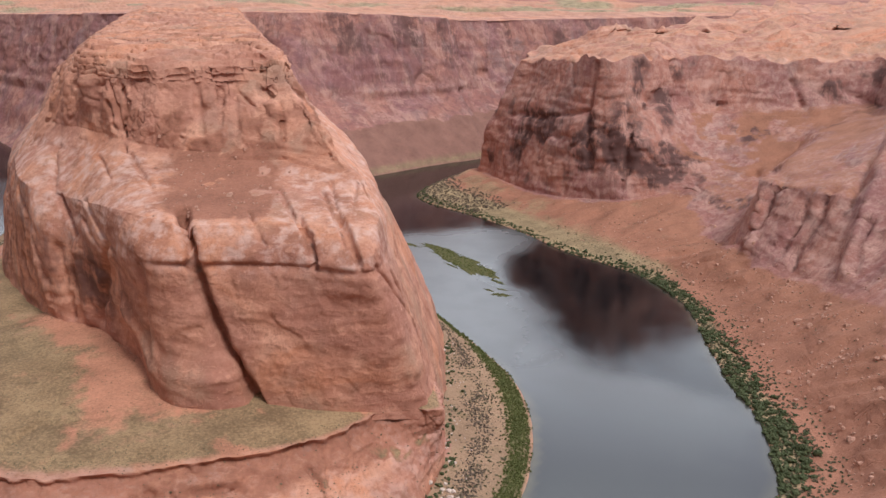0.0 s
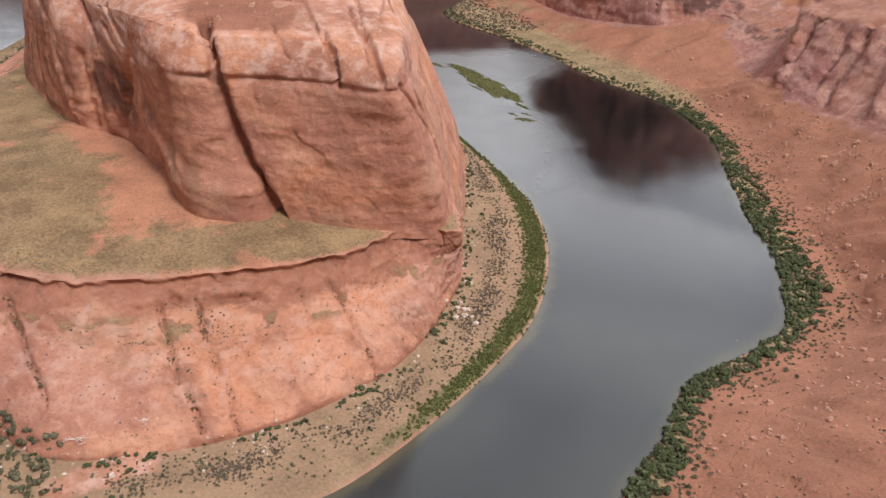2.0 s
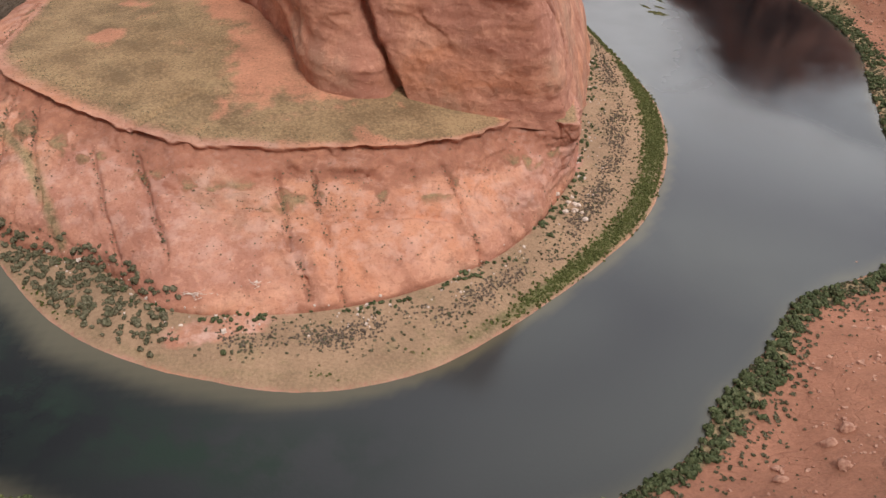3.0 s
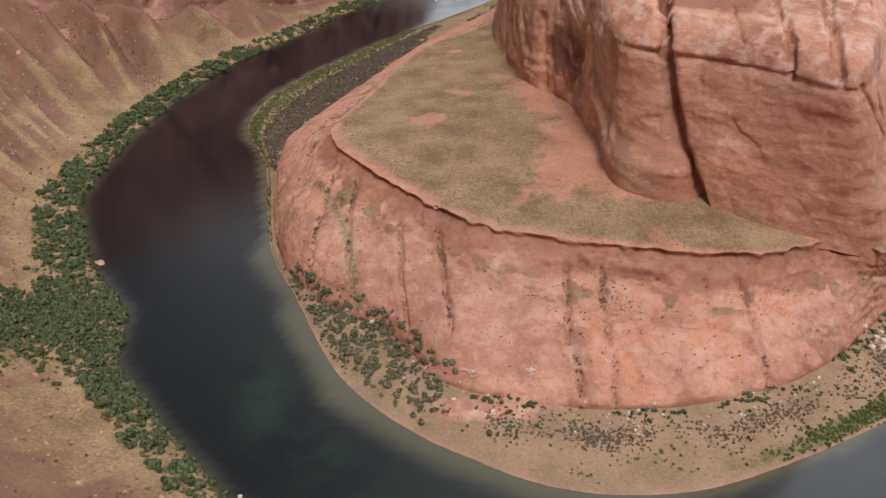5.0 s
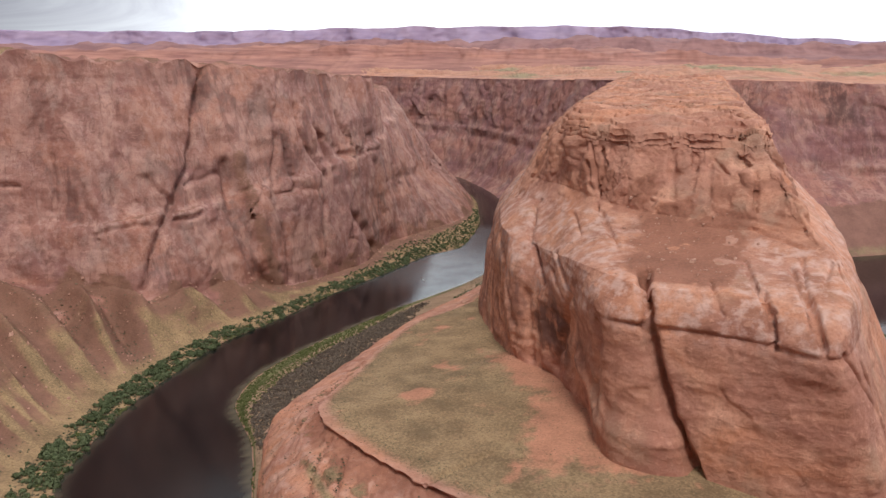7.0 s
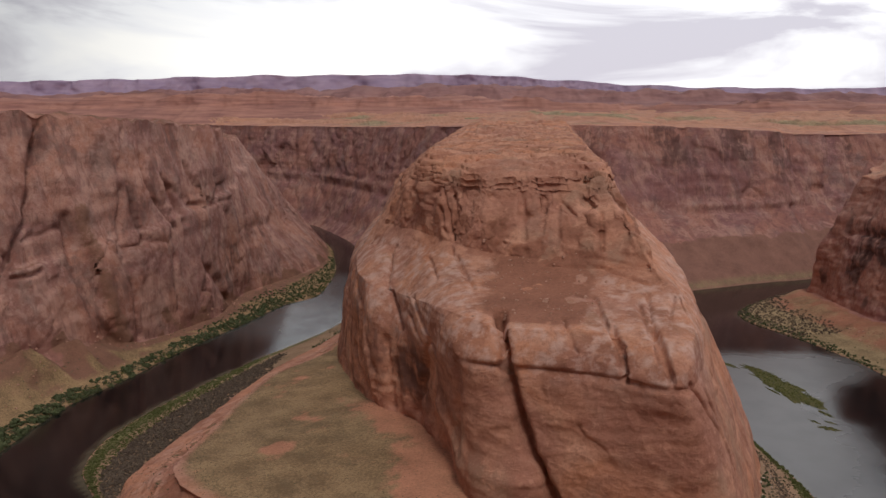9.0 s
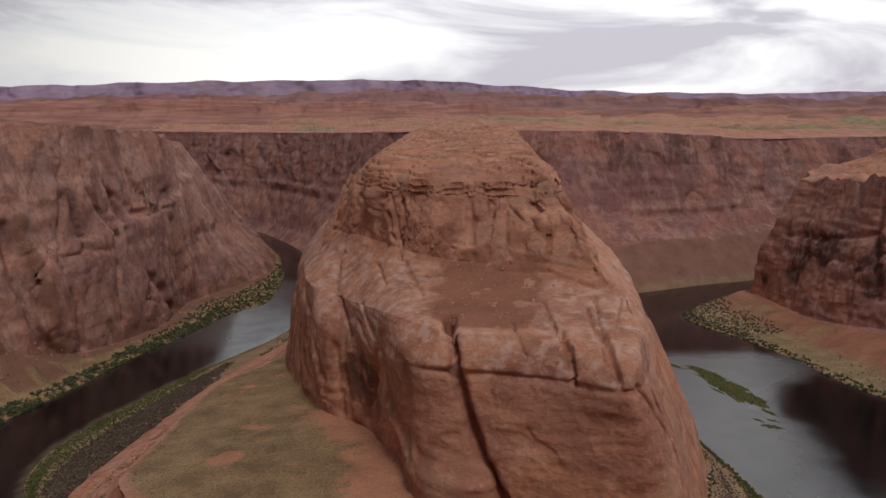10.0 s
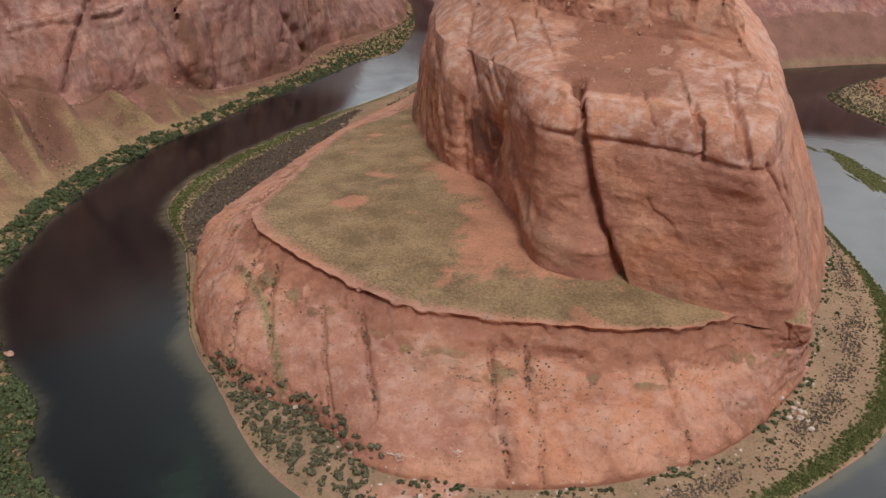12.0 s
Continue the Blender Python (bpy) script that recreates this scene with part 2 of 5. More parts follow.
# ---- shaping rock ----
def worley(x, y, z):
    """Jointed blocks: how deep inside its block a point lies, the block's own number (0 to 1) and a tilt over it."""
    shape = x.shape
    x, y, z = x.ravel(), y.ravel(), z.ravel()
    ix, iy, iz = np.floor(x).astype(int), np.floor(y).astype(int), np.floor(z).astype(int)
    f1, f2 = np.full(x.shape, 9.0), np.full(x.shape, 9.0)
    own, tilt = np.zeros(x.shape), np.zeros(x.shape)
    for dx in (-1, 0, 1):
        for dy in (-1, 0, 1):
            for dz in (-1, 0, 1):
                h = cells(ix + dx, iy + dy, iz + dz)
                px = ix + dx + 0.1 + 0.8 * ((h * 73) % 509) / 509 - x
                py = iy + dy + 0.1 + 0.8 * ((h * 151) % 503) / 503 - y
                pz = iz + dz + 0.1 + 0.8 * ((h * 37) % 499) / 499 - z
                d = px * px + py * py + pz * pz
                first = d < f1
                f2 = np.where(first, f1, np.minimum(f2, d))
                r = ((h * 211) % 491) / 491
                own = np.where(first, r, own)
                tilt = np.where(first, px * (r - 0.5) * 2 + pz * (((h * 97) % 487) / 487 - 0.6) * 1.6, tilt)
                f1 = np.minimum(f1, d)
    return (np.sqrt(f2) - np.sqrt(f1)).reshape(shape), own.reshape(shape), tilt.reshape(shape)


def weather(g, band, sign, shape, big=(26, 60), small=(9, 18), cut=0.6):
    """Push a lofted grid in and out along its normals. shape: per band (lumps, ledges, great blocks, small blocks, grit) in metres."""
    n = grid_normals(g) * sign
    side = n.copy()
    side[..., 2] *= 0.35
    x, y, z = g[..., 0], g[..., 1], g[..., 2]
    k = np.arange(len(shape)) + 0.5
    lump, ledge, great, less, grit = (np.interp(band, k, [s[i] for s in shape]) for i in range(5))
    wob = fbm(x / 60, y / 60, z / 60, 2)
    d = lump[:, None] * fbm(x / 34, y / 34, z / 30, 4, 0.5)
    bed = perlin(x / 120 + 3, y / 120, z / 13.0 + wob * 0.8) + 0.5 * perlin(x / 45 + 9, y / 45, z / 5.0 + wob)
    d = d + ledge[:, None] * np.tanh(bed * 3.0) * 0.8
    for amount, (w, t), shift in ((great, big, 0.0), (less, small, 17.3)):
        on = np.nonzero(amount > 0.05)[0]
        if len(on):
            a, c = on[0], on[-1] + 1
            bend = fbm(x[a:c] / (w * 0.8) + 40, y[a:c] / (w * 0.8), z[a:c] / (t * 0.8), 2) * 0.35
            edge, own, tilt = worley((x[a:c] + 5 * wob[a:c]) / w + shift + bend, (y[a:c] + 4 * wob[a:c]) / w, (z[a:c] + 0.25 * x[a:c]) / t + shift + 0.8 * bend)
            rough = 0.30 + 0.70 * smooth(-0.25, 0.35, fbm(x[a:c] / (w * 3.1) + shift, y[a:c] / (w * 3.1), z[a:c] / (t * 1.2), 2))
            d[a:c] += amount[a:c, None] * rough * ((own - 0.5) * 1.1 + tilt * 0.7 - cut * np.exp(-((edge / 0.06) ** 2)))
    d = d + grit[:, None] * fbm(x / 5.0, y / 5.0, z / 4.0, 3, 0.6)
    d = d * smooth(20, 130, np.hypot(x, y))
    out = g + side * d[..., None]
    return out, grid_normals(out) * sign


def terrace(h, step):
    """Heights gathered into small ledges."""
    f = h / step
    return step * (np.floor(f) + smooth(0.78, 1.0, f - np.floor(f)))


def off_line(g, line, reach=30.0):
    """Distance of every point of a grid from a line of places (far off: a large number)."""
    p = g.reshape(-1, 3)
    best = np.full(len(p), 1e9)
    q = np.array(line, float)
    near = np.nonzero(np.all((p > q.min(0) - reach) & (p < q.max(0) + reach), axis=1))[0]
    p, some = p[near], np.full(len(near), 1e9)
    for a, b in zip(q[:-1], q[1:]):
        d = b - a
        t = np.clip((p - a) @ d / max(d @ d, 1e-6), 0, 1)
        some = np.minimum(some, np.linalg.norm(p - a - t[:, None] * d, axis=1))
    best[near] = some
    return best.reshape(g.shape[:2])


def groove(g, n, line, width, depth):
    """A gully (or with a negative depth a rib) along a line of places."""
    return g - n * (depth * np.exp(-((off_line(g, line) / width) ** 2)))[..., None]


def snapped(g, b, line, low, high, axes):
    """A line laid onto the ground: each of its points moved to the nearest one of the grid, seen along one axis."""
    r = np.nonzero((b[:, 0] >= low) & (b[:, 0] <= high))[0]
    p = g[r[0]:r[-1] + 1].reshape(-1, 3)
    p = p[(p[:, 1] < 760)]
    line = np.array(line, float)
    s = np.linspace(0, len(line) - 1, 5 * (len(line) - 1) + 1)
    pts = np.stack([np.interp(s, np.arange(len(line)), line[:, k]) for k in range(3)], 1)
    return [p[np.argmin(np.sum((p[:, axes] - q[axes]) ** 2, axis=1))] for q in pts]


def laid(g, line, turn):
    """A line laid onto a cliff that faces the given bearing (degrees from +y)."""
    a, g = radians(turn), g[59:175:2, ::2]
    u, deep = g[..., 0] * math.cos(a) - g[..., 1] * math.sin(a), g[..., 0] * math.sin(a) + g[..., 1] * math.cos(a)
    out = []
    for (x0, y0, z0), (x1, y1, z1) in zip(line[:-1], line[1:]):
        for t in np.linspace(0, 1, 5):
            q = np.array([x0 + (x1 - x0) * t, y0 + (y1 - y0) * t, z0 + (z1 - z0) * t])
            far = (u - q[0] * math.cos(a) + q[1] * math.sin(a)) ** 2 + (g[..., 2] - q[2]) ** 2 + 0.02 * (deep - q[0] * math.sin(a) - q[1] * math.cos(a)) ** 2
            out.append(g.reshape(-1, 3)[np.argmin(far)])
    return out


def mask_of(g, n, scree=0.0, dry=0.0, varnish=0.0, pale=0.0):
    m = np.zeros(g.shape[:2] + (4,))
    for i, v in enumerate((scree, dry, varnish, pale)):
        m[..., i] = np.clip(v, 0, 1)
    return m


def nearest(px, py, line):
    """Distance in plan to a curved line."""
    best = np.full(px.shape, 1e9)
    p = spline([(a, b) for a, b, *_ in line], np.linspace(0, len(line) - 1, 120))
    for a, b in zip(p[:-1], p[1:]):
        d = b - a
        t = np.clip(((px - a[0]) * d[0] + (py - a[1]) * d[1]) / max(d @ d, 1e-9), 0, 1)
        best = np.minimum(best, np.hypot(px - a[0] - t * d[0], py - a[1] - t * d[1]))
    return best


def at_z(points, z):
    """Plan points on one height."""
    return [(x, y, z) for x, y in points]


def outward(points, distance, z):
    """The shore line moved off towards the river, below the water."""
    p = np.array(points, float)
    t = np.gradient(p[:, :2], axis=0)
    n = np.stack([t[:, 1], -t[:, 0]], 1)
    n /= np.linalg.norm(n, axis=1, keepdims=True)
    return [(a + b * distance, c + d * distance, z) for (a, c, *_), (b, d) in zip(p, n)]


BASE = [(190, 1800, 0), (205, 1100, 0), (220, 880, 0), (222, 768, 2), (193, 650, 4), (150, 526, 38), (134, 501, 50), (84, 504, 54), (39, 521, 56), (-8, 540, 57), (-32, 612, 58), (-62, 672, 58), (-90, 700, 58), (-146, 848, 54), (-165, 1050, 50), (-165, 1800, 40)]

# ---- the bench: low slickrock dome, its meadow and the sandy inner bank ----
INNER_SHORE = [(300, 1440), (250, 1100), (228, 880), (242, 735), (248, 650), (233, 569), (192, 481), (125, 408), (47, 347), (-20, 332), (-97, 356), (-148, 394), (-196, 460), (-236, 517), (-290, 640), (-340, 720), (-350, 800), (-331, 900), (-279, 1060), (-213, 1233), (-190, 1450)]
FOOT = [(285, 1440, 9), (228, 1100, 9), (208, 880, 9), (214, 735, 8), (192, 655, 8), (172, 585, 8), (152, 518, 8), (108, 448, 8), (54, 405, 8), (-10, 383, 8), (-83, 386, 8), (-130, 428, 7), (-185, 458, 4), (-232, 516, 2), (-274, 622, 6), (-286, 680, 10), (-274, 770, 12), (-258, 880, 12), (-232, 1010, 12), (-190, 1160, 12), (-160, 1450, 12)]
BELLY = [(262, 1440, 24), (205, 1100, 24), (186, 880, 24), (196, 735, 24), (180, 655, 24), (162, 580, 24), (148, 512, 28), (107, 466, 26), (56, 432, 28), (-6, 416, 29), (-80, 420, 30), (-130, 453, 32), (-184, 486, 34), (-226, 535, 30), (-252, 615, 30), (-258, 680, 26), (-250, 760, 24), (-238, 860, 24), (-210, 970, 24), (-175, 1120, 24), (-150, 1450, 24)]
RIM = [(230, 1440, 50), (180, 1100, 50), (168, 880, 50), (180, 735, 50), (168, 655, 50), (155, 575, 52), (146, 501, 56), (112, 503, 57), (65, 477, 57), (0, 470, 57), (-75, 474, 57), (-118, 493, 58), (-161, 523, 59), (-201, 562, 59), (-219, 602, 57), (-216, 675, 55), (-213, 740, 55), (-202, 820, 55), (-165, 910, 55), (-150, 1100, 52), (-130, 1450, 50)]
TERRACE = [(246, 1440, 36), (192, 1100, 36), (177, 880, 36), (188, 735, 36), (174, 655, 36), (159, 578, 37), (148, 511, 40), (109, 484, 37), (61, 456, 38), (-3, 446, 38), (-78, 450, 39), (-125, 475, 42), (-173, 507, 46), (-214, 550, 45), (-236, 609, 44), (-237, 678, 40), (-232, 750, 38), (-220, 840, 38), (-187, 940, 38), (-162, 1110, 37), (-140, 1450, 36)]
BACK = [(150, 1440, 56), (120, 1100, 56), (110, 880, 56), (110, 735, 57), (105, 655, 58), (100, 590, 63), (100, 545, 65), (80, 545, 66), (40, 560, 67), (0, 590, 68), (-5, 630, 69), (-15, 680, 70), (-30, 730, 71), (-45, 760, 71), (-55, 785, 66), (-65, 805, 66), (-75, 825, 66), (-85, 860, 64), (-90, 930, 62), (-95, 1100, 58), (-90, 1450, 56)]
LIP = [(x + dx, y + dy, z - 3.4) for (x, y, z), (dx, dy) in zip(RIM, [((b[0] - r[0]) * 0.012, (b[1] - r[1]) * 0.012) for r, b in zip(RIM, BACK)])]
at = stations(INNER_SHORE, 1.5, 5.0)
g, band = loft([outward(INNER_SHORE, -14, -2.5), at_z(INNER_SHORE, 0.15), FOOT, BELLY, TERRACE, LIP, RIM, BACK],
               [(4, 1, 1), (22, 1, 0.75), (22, 1.25, 0.8), (14, 1, 1.2), (20, 0.85, 1.25), (4, 1, 1), (50, 1, 0.8)], at)
x, y, z = g[..., 0], g[..., 1], g[..., 2]
# the plan of the rim wanders in bays and noses
wander = (5.5 * fbm(x / 34, y / 34, x * 0, 4, 0.6) + 1.6 * np.tanh(4 * perlin(x / 9, y / 9, x * 0))) * np.exp(-((band[:, None] - 5.4) / 1.1) ** 2)
g = g + grid_normals(g) * np.array([-1, -1, 0]) * wander[..., None]
g, n = weather(g, band, -1, [(0.1, 0, 0, 0, 0), (0.7, 0, 0, 0, 0.25), (2.8, 1.3, 2.6, 0.9, 0.45), (3.0, 1.5, 2.4, 1.1, 0.45), (3.2, 1.7, 3.0, 1.3, 0.5), (1.2, 0.3, 1.0, 0.8, 0.4), (0.7, 0.1, 0, 0, 0.2)], (22, 26), (8, 9))
JOINTS = [[(-139, 490, 50), (-126, 448, 30), (-115, 419, 12)], [(-113, 484, 50), (-99, 443, 30), (-88, 411, 12)], [(-33, 462, 52), (-28, 432, 34), (-25, 412, 24)], [(-14, 462, 52), (-8, 432, 34), (-4, 416, 26)],
          [(-20, 406, 22), (-14, 386, 10)], [(-1, 406, 22), (3, 388, 10)], [(60, 470, 50), (72, 445, 32), (82, 418, 12)], [(-196, 552, 55), (-197, 515, 40), (-190, 470, 12)], [(-177, 530, 52), (-174, 500, 36), (-163, 462, 12)]]
b = band[:, None] + 0 * x
JOINTS = [snapped(g, b, line, 2.0, 5.6, [0, 1]) for line in JOINTS]
for line in JOINTS:
    g = groove(g, n, line, 1.5, 3.6)
# low overhanging ledges across the slickrock, and a small scarp in the meadow
for line, w, d in (([(-53, 443, 37), (-31, 437, 35), (0, 435, 33), (31, 437, 33), (68, 439, 28)], 2.2, 4.2), ([(-104, 461, 37), (-76, 447, 39), (-56, 438, 36)], 2.2, 3.8), ([(-26, 464, 47), (-12, 459, 41), (23, 461, 43)], 2.0, 3.4)):
    g = groove(g, n, snapped(g, b, line, 2.0, 5.6, [0, 1]), w, d)
    g = groove(g, n, snapped(g, b, [(p[0], p[1] + 4, p[2] + 3) for p in line], 2.0, 5.6, [0, 1]), 2.6, -1.3)
g = groove(g, n, snapped(g, b, [(-116, 492, 57), (-101, 512, 60), (-86, 532, 60), (-65, 533, 61), (-45, 533, 62)], 5.6, 7.0, [0, 1]), 2.2, 3.0)
x, y, z = g[..., 0], g[..., 1], g[..., 2]
patch = fbm(x / 40, y / 40, z * 0, 4)
fine = fbm(x / 12, y / 12, z * 0, 3)
b = band[:, None] + 0 * x
bank = smooth(0.8, 1.2, b) * (1 - smooth(1.9, 2.15, b + 0.15 * patch))
meadow = smooth(5.98, 6.08, b)
wet = np.exp(-((b - 1.14) / 0.13) ** 2) * smooth(-0.75, -0.1, fbm(x / 50 + 4, y / 50, z * 0, 2) + 0.2) * (0.35 + 0.65 * smooth(40, 130, x) + 0.65 * smooth(-200, -240, x))
left_strip = smooth(-240, -262, x) * smooth(610, 660, y) * bank * smooth(1.25, 1.5, b)
shelf_soil = np.exp(-((b - 4.0) / 0.4) ** 2) * smooth(0.0, 0.5, fbm(x / 16, y / 16, z / 8, 3))
apron = smooth(46, 6, nearest(x, y, BASE[9:13]) + 24 * patch + 16 * fine)
apron = np.maximum(apron, np.clip(1.5 * np.exp(-(((x + 46) / 22) ** 2 + ((y - 572) / 62) ** 2)) - 0.5 * smooth(-0.2, 0.4, fine), 0, 1))
camp = np.clip(1.3 * np.exp(-(((x + 58) / 36) ** 2 + ((y - 373 - 0.2 * (x + 58)) / 9) ** 2)) - 0.25 * smooth(-0.2, 0.3, fine), 0, 1)
masks = mask_of(g, n,
                # scree brown on the upper slickrock paints the shade beneath the rim
                scree=bank * (1 - camp) + 0.55 * smooth(3.9, 4.5, b + 0.5 * patch) * (1 - smooth(5.85, 5.98, b)) + meadow * np.maximum(apron, smooth(0.15, 0.5, patch + 0.5 * fine - 0.1)) + 0.8 * shelf_soil,
                dry=np.maximum(np.maximum(meadow * (1 - 0.85 * apron) * smooth(0.85, 0.1, patch + 0.3 * fine - 0.1), bank * (1 - camp) * smooth(-0.1, 0.4, fbm(x / 18 + 7, y / 18, z * 0, 4)) * 0.35), np.maximum(0.7 * shelf_soil + wet, 0.8 * np.exp(-(off_line(g, [(-201, 529, 42), (-175, 493, 38), (-159, 460, 26), (-149, 441, 13)]) / 5) ** 2))),
                varnish=0.35 * left_strip + 0.5 * np.exp(-((b - 5.0) / 0.3) ** 2),
                pale=np.maximum(camp, 0.5 * smooth(2.2, 2.8, b) * (1 - smooth(5.9, 6.1, b))))
BENCH = (g, b, wet, left_strip, meadow)
bench = new("rock_bench")
tagged(bench, "low salmon sandstone bench with a dry meadow on top", "rock bench")
r0, r1 = 26, 26 + 22 + 14 + 20 + 4
sheet("bank", g[:r0 + 1], BANKS, masks[:r0 + 1], bench, "sandy river bank with green and dry fringe")
sheet("slickrock", g[r0:r1 + 1], BUTTE, masks[r0:r1 + 1], bench, "bare rounded salmon slickrock with joints")
sheet("meadow", g[r1:], MEADOW, masks[r1:], bench, "flat top of dry yellowish grass and sand")

# ---- the butte above it ----
SEAM = [(170, 1800, 150), (165, 1100, 150), (167, 880, 149), (158, 745, 148), (149, 680, 148), (128, 560, 147), (104, 496, 147), (62, 517, 148), (8, 535, 148), (-22, 549, 148), (-48, 620, 139), (-73, 679, 129), (-100, 708, 132), (-137, 856, 134), (-150, 1050, 145), (-150, 1800, 145)]
BROW = [(164, 1800, 172), (155, 1100, 172), (154, 880, 171), (139, 735, 170), (136, 660, 169), (122, 565, 169), (109, 518, 169), (60, 533, 170), (3, 546, 170), (-31, 585, 171), (-55, 643, 165), (-78, 701, 159), (-106, 736, 162), (-124, 839, 165), (-126, 1050, 174), (-130, 1800, 174)]
SLOPE = [(158, 1800, 184), (145, 1100, 184), (138, 880, 184), (129, 722, 183), (122, 655, 182), (119, 592, 181), (110, 583, 181), (66, 612, 183), (14, 635, 184), (-20, 660, 186), (-42, 685, 187), (-64, 733, 184), (-92, 779, 183), (-112, 848, 181), (-118, 1050, 190), (-125, 1800, 190)]
CLIFF = [(150, 1800, 194), (132, 1100, 194), (124, 880, 194), (116, 722, 192), (112, 662, 191), (108, 612, 191), (100, 616, 191), (72, 628, 192), (35, 648, 193), (0, 667, 194), (-24, 690, 196), (-42, 715, 198), (-66, 757, 199), (-98, 832, 197), (-112, 1050, 206), (-115, 1800, 206)]
UNDER = [(140, 1800, 236), (112, 1100, 236), (101, 880, 234), (93, 725, 231), (90, 684, 230), (86, 664, 230), (78, 664, 230), (55, 672, 231), (28, 680, 232), (0, 689, 232), (-25, 706, 233), (-45, 725, 234), (-67, 759, 234), (-82, 830, 231), (-84, 1050, 240), (-75, 1800, 240)]
CAP = [(136, 1800, 252), (103, 1100, 252), (92, 880, 251), (86, 722, 250), (84, 706, 249), (80, 692, 249), (71, 691, 248), (50, 690, 248), (22, 687, 248), (-8, 698, 249), (-30, 714, 249), (-48, 732, 249), (-63, 765, 249), (-70, 827, 249), (-66, 1050, 254), (-55, 1800, 254)]
TOP = [(132, 1800, 262), (90, 1100, 259), (82, 880, 259), (75, 745, 260), (72, 728, 259), (68, 722, 259), (58, 725, 259), (42, 730, 259), (18, 735, 259), (-8, 740, 260), (-28, 745, 260), (-45, 758, 260), (-54, 775, 261), (-55, 815, 259), (-48, 1050, 259), (-25, 1800, 262)]
CREST = [(30, v, 260) for v in (1800, 1100, 950, 870, 850, 845, 843, 842, 842, 843, 845, 850, 870, 950, 1100, 1800)]
at = stations(SEAM, 1.15, 7.0)
g, band = loft([BASE, SEAM, BROW, SLOPE, CLIFF, UNDER, CAP, TOP, CREST],
               [(86, 1.2, 0.95), (28, 1.8, 0.85), (34, 1, 1), (14, 1, 1), (50, 1, 1), (20, 0.9, 1), (28, 1, 0.7), (40, 1, 1)], at)
x, y, z = g[..., 0], g[..., 1], g[..., 2]
b = band[:, None] + 0 * x
# the notch of the seam under the band, and the dark alcove by the pillar
g = g.copy()
front = smooth(-30, 0, x) * smooth(118, 100, x) * (y < 600)
g[..., 1] += 2.2 * np.exp(-((b - 1.0) / 0.035) ** 2) * front
n = grid_normals(g) * -1
wander = (3.6 * fbm(x / 30, y / 30, z / 70, 3) + 1.6 * np.tanh(5 * perlin(x / 15, y / 15, z / 50 + 8))) * smooth(3.9, 4.3, b) * (1 - smooth(7.0, 7.6, b))
g = g + n * np.array([1, 1, 0.2]) * wander[..., None]
FRONT_CRACKS = (([(3, 556, 173), (4, 550, 166), (8, 536, 146), (13, 532, 127), (18, 528, 109), (27, 524, 86), (38, 515, 60), (41, 512, 44)], 3.1, 14), ([(12, 534, 127), (20, 528, 105), (30, 522, 78)], 5.5, 2.5), ([(70, 534, 172), (74, 509, 148)], 1.5, 7), ([(93, 526, 172), (96, 497, 150)], 1.5, 7), ([(42, 544, 173), (47, 526, 160)], 1.5, 2.2), ([(123, 522, 136), (136, 530, 107), (147, 535, 80)], 1.7, 7),)
PILLAR_CRACKS = (([(-80, 703, 158), (-68, 672, 137)], 2, 8), ([(-59, 666, 164), (-41, 600, 140)], 1.9, 7.5), ([(-116, 763, 155), (-102, 713, 129), (-93, 692, 99)], 2.5, 5), ([(-40, 607, 129), (-50, 638, 101), (-43, 621, 87)], 8, 2.1), ([(-46, 616, 143), (-51, 643, 107), (-57, 663, 75)], 3.5, 5), ([(-24, 552, 140), (-23, 560, 100)], 5, 2.5), ([(-34, 596, 104), (-24, 575, 88), (-16, 550, 78)], 6, -3.5), ([(-123, 785, 99), (-101, 723, 69)], 4, 4), ([(-84, 692, 124), (-78, 688, 73)], 4, 4.5), ([(-68, 668, 124), (-64, 673, 76)], 6, -4), ([(-98, 724, 125), (-92, 714, 72)], 7, -4), ([(-86, 731, 188), (-83, 723, 160)], 1.7, 5),)
SLAB_JOINTS = (([(-32, 690, 194), (-13, 612, 178)], 1.8, 5.5), ([(64, 590, 180), (67, 535, 170)], 1.5, 4.5), ([(97, 590, 181), (92, 524, 170)], 1.5, 5), ([(116, 592, 183), (118, 540, 170)], 1.5, 5), ([(-51, 704, 186), (-41, 652, 171)], 1.7, 5), ([(-30, 708, 232), (-31, 696, 198)], 1.8, 3.2), ([(-40, 712, 236), (-33, 699, 202)], 1.6, 2.8), ([(21, 690, 236), (20, 668, 206)], 3, 2), ([(63, 680, 240), (66, 658, 218)], 4, 2), ([(45, 682, 238), (44, 664, 206)], 2, 1.6))
for line, w, d in FRONT_CRACKS + PILLAR_CRACKS + SLAB_JOINTS:
    tops = min(q[2] for q in line) > 168 and max(q[2] for q in line) < 200
    g = groove(g, n, snapped(g, b, line, 2.0 if tops else 0.0, 3.6 if tops else 6.0, [0, 1] if tops else [0, 2]), w * (0.8 if tops else 1), d * (0.45 if tops else 1))
g[..., 2] += smooth(6.6, 7.2, b) * (6 * fbm(x / 60, y / 34, x * 0 + 2, 4))
h = g[..., 2] + 5 * fbm(x / 30, y / 24, x * 0 + 6, 4)
g[..., 2] += smooth(5.2, 5.6, b) * (terrace(h, 4.4) - h)
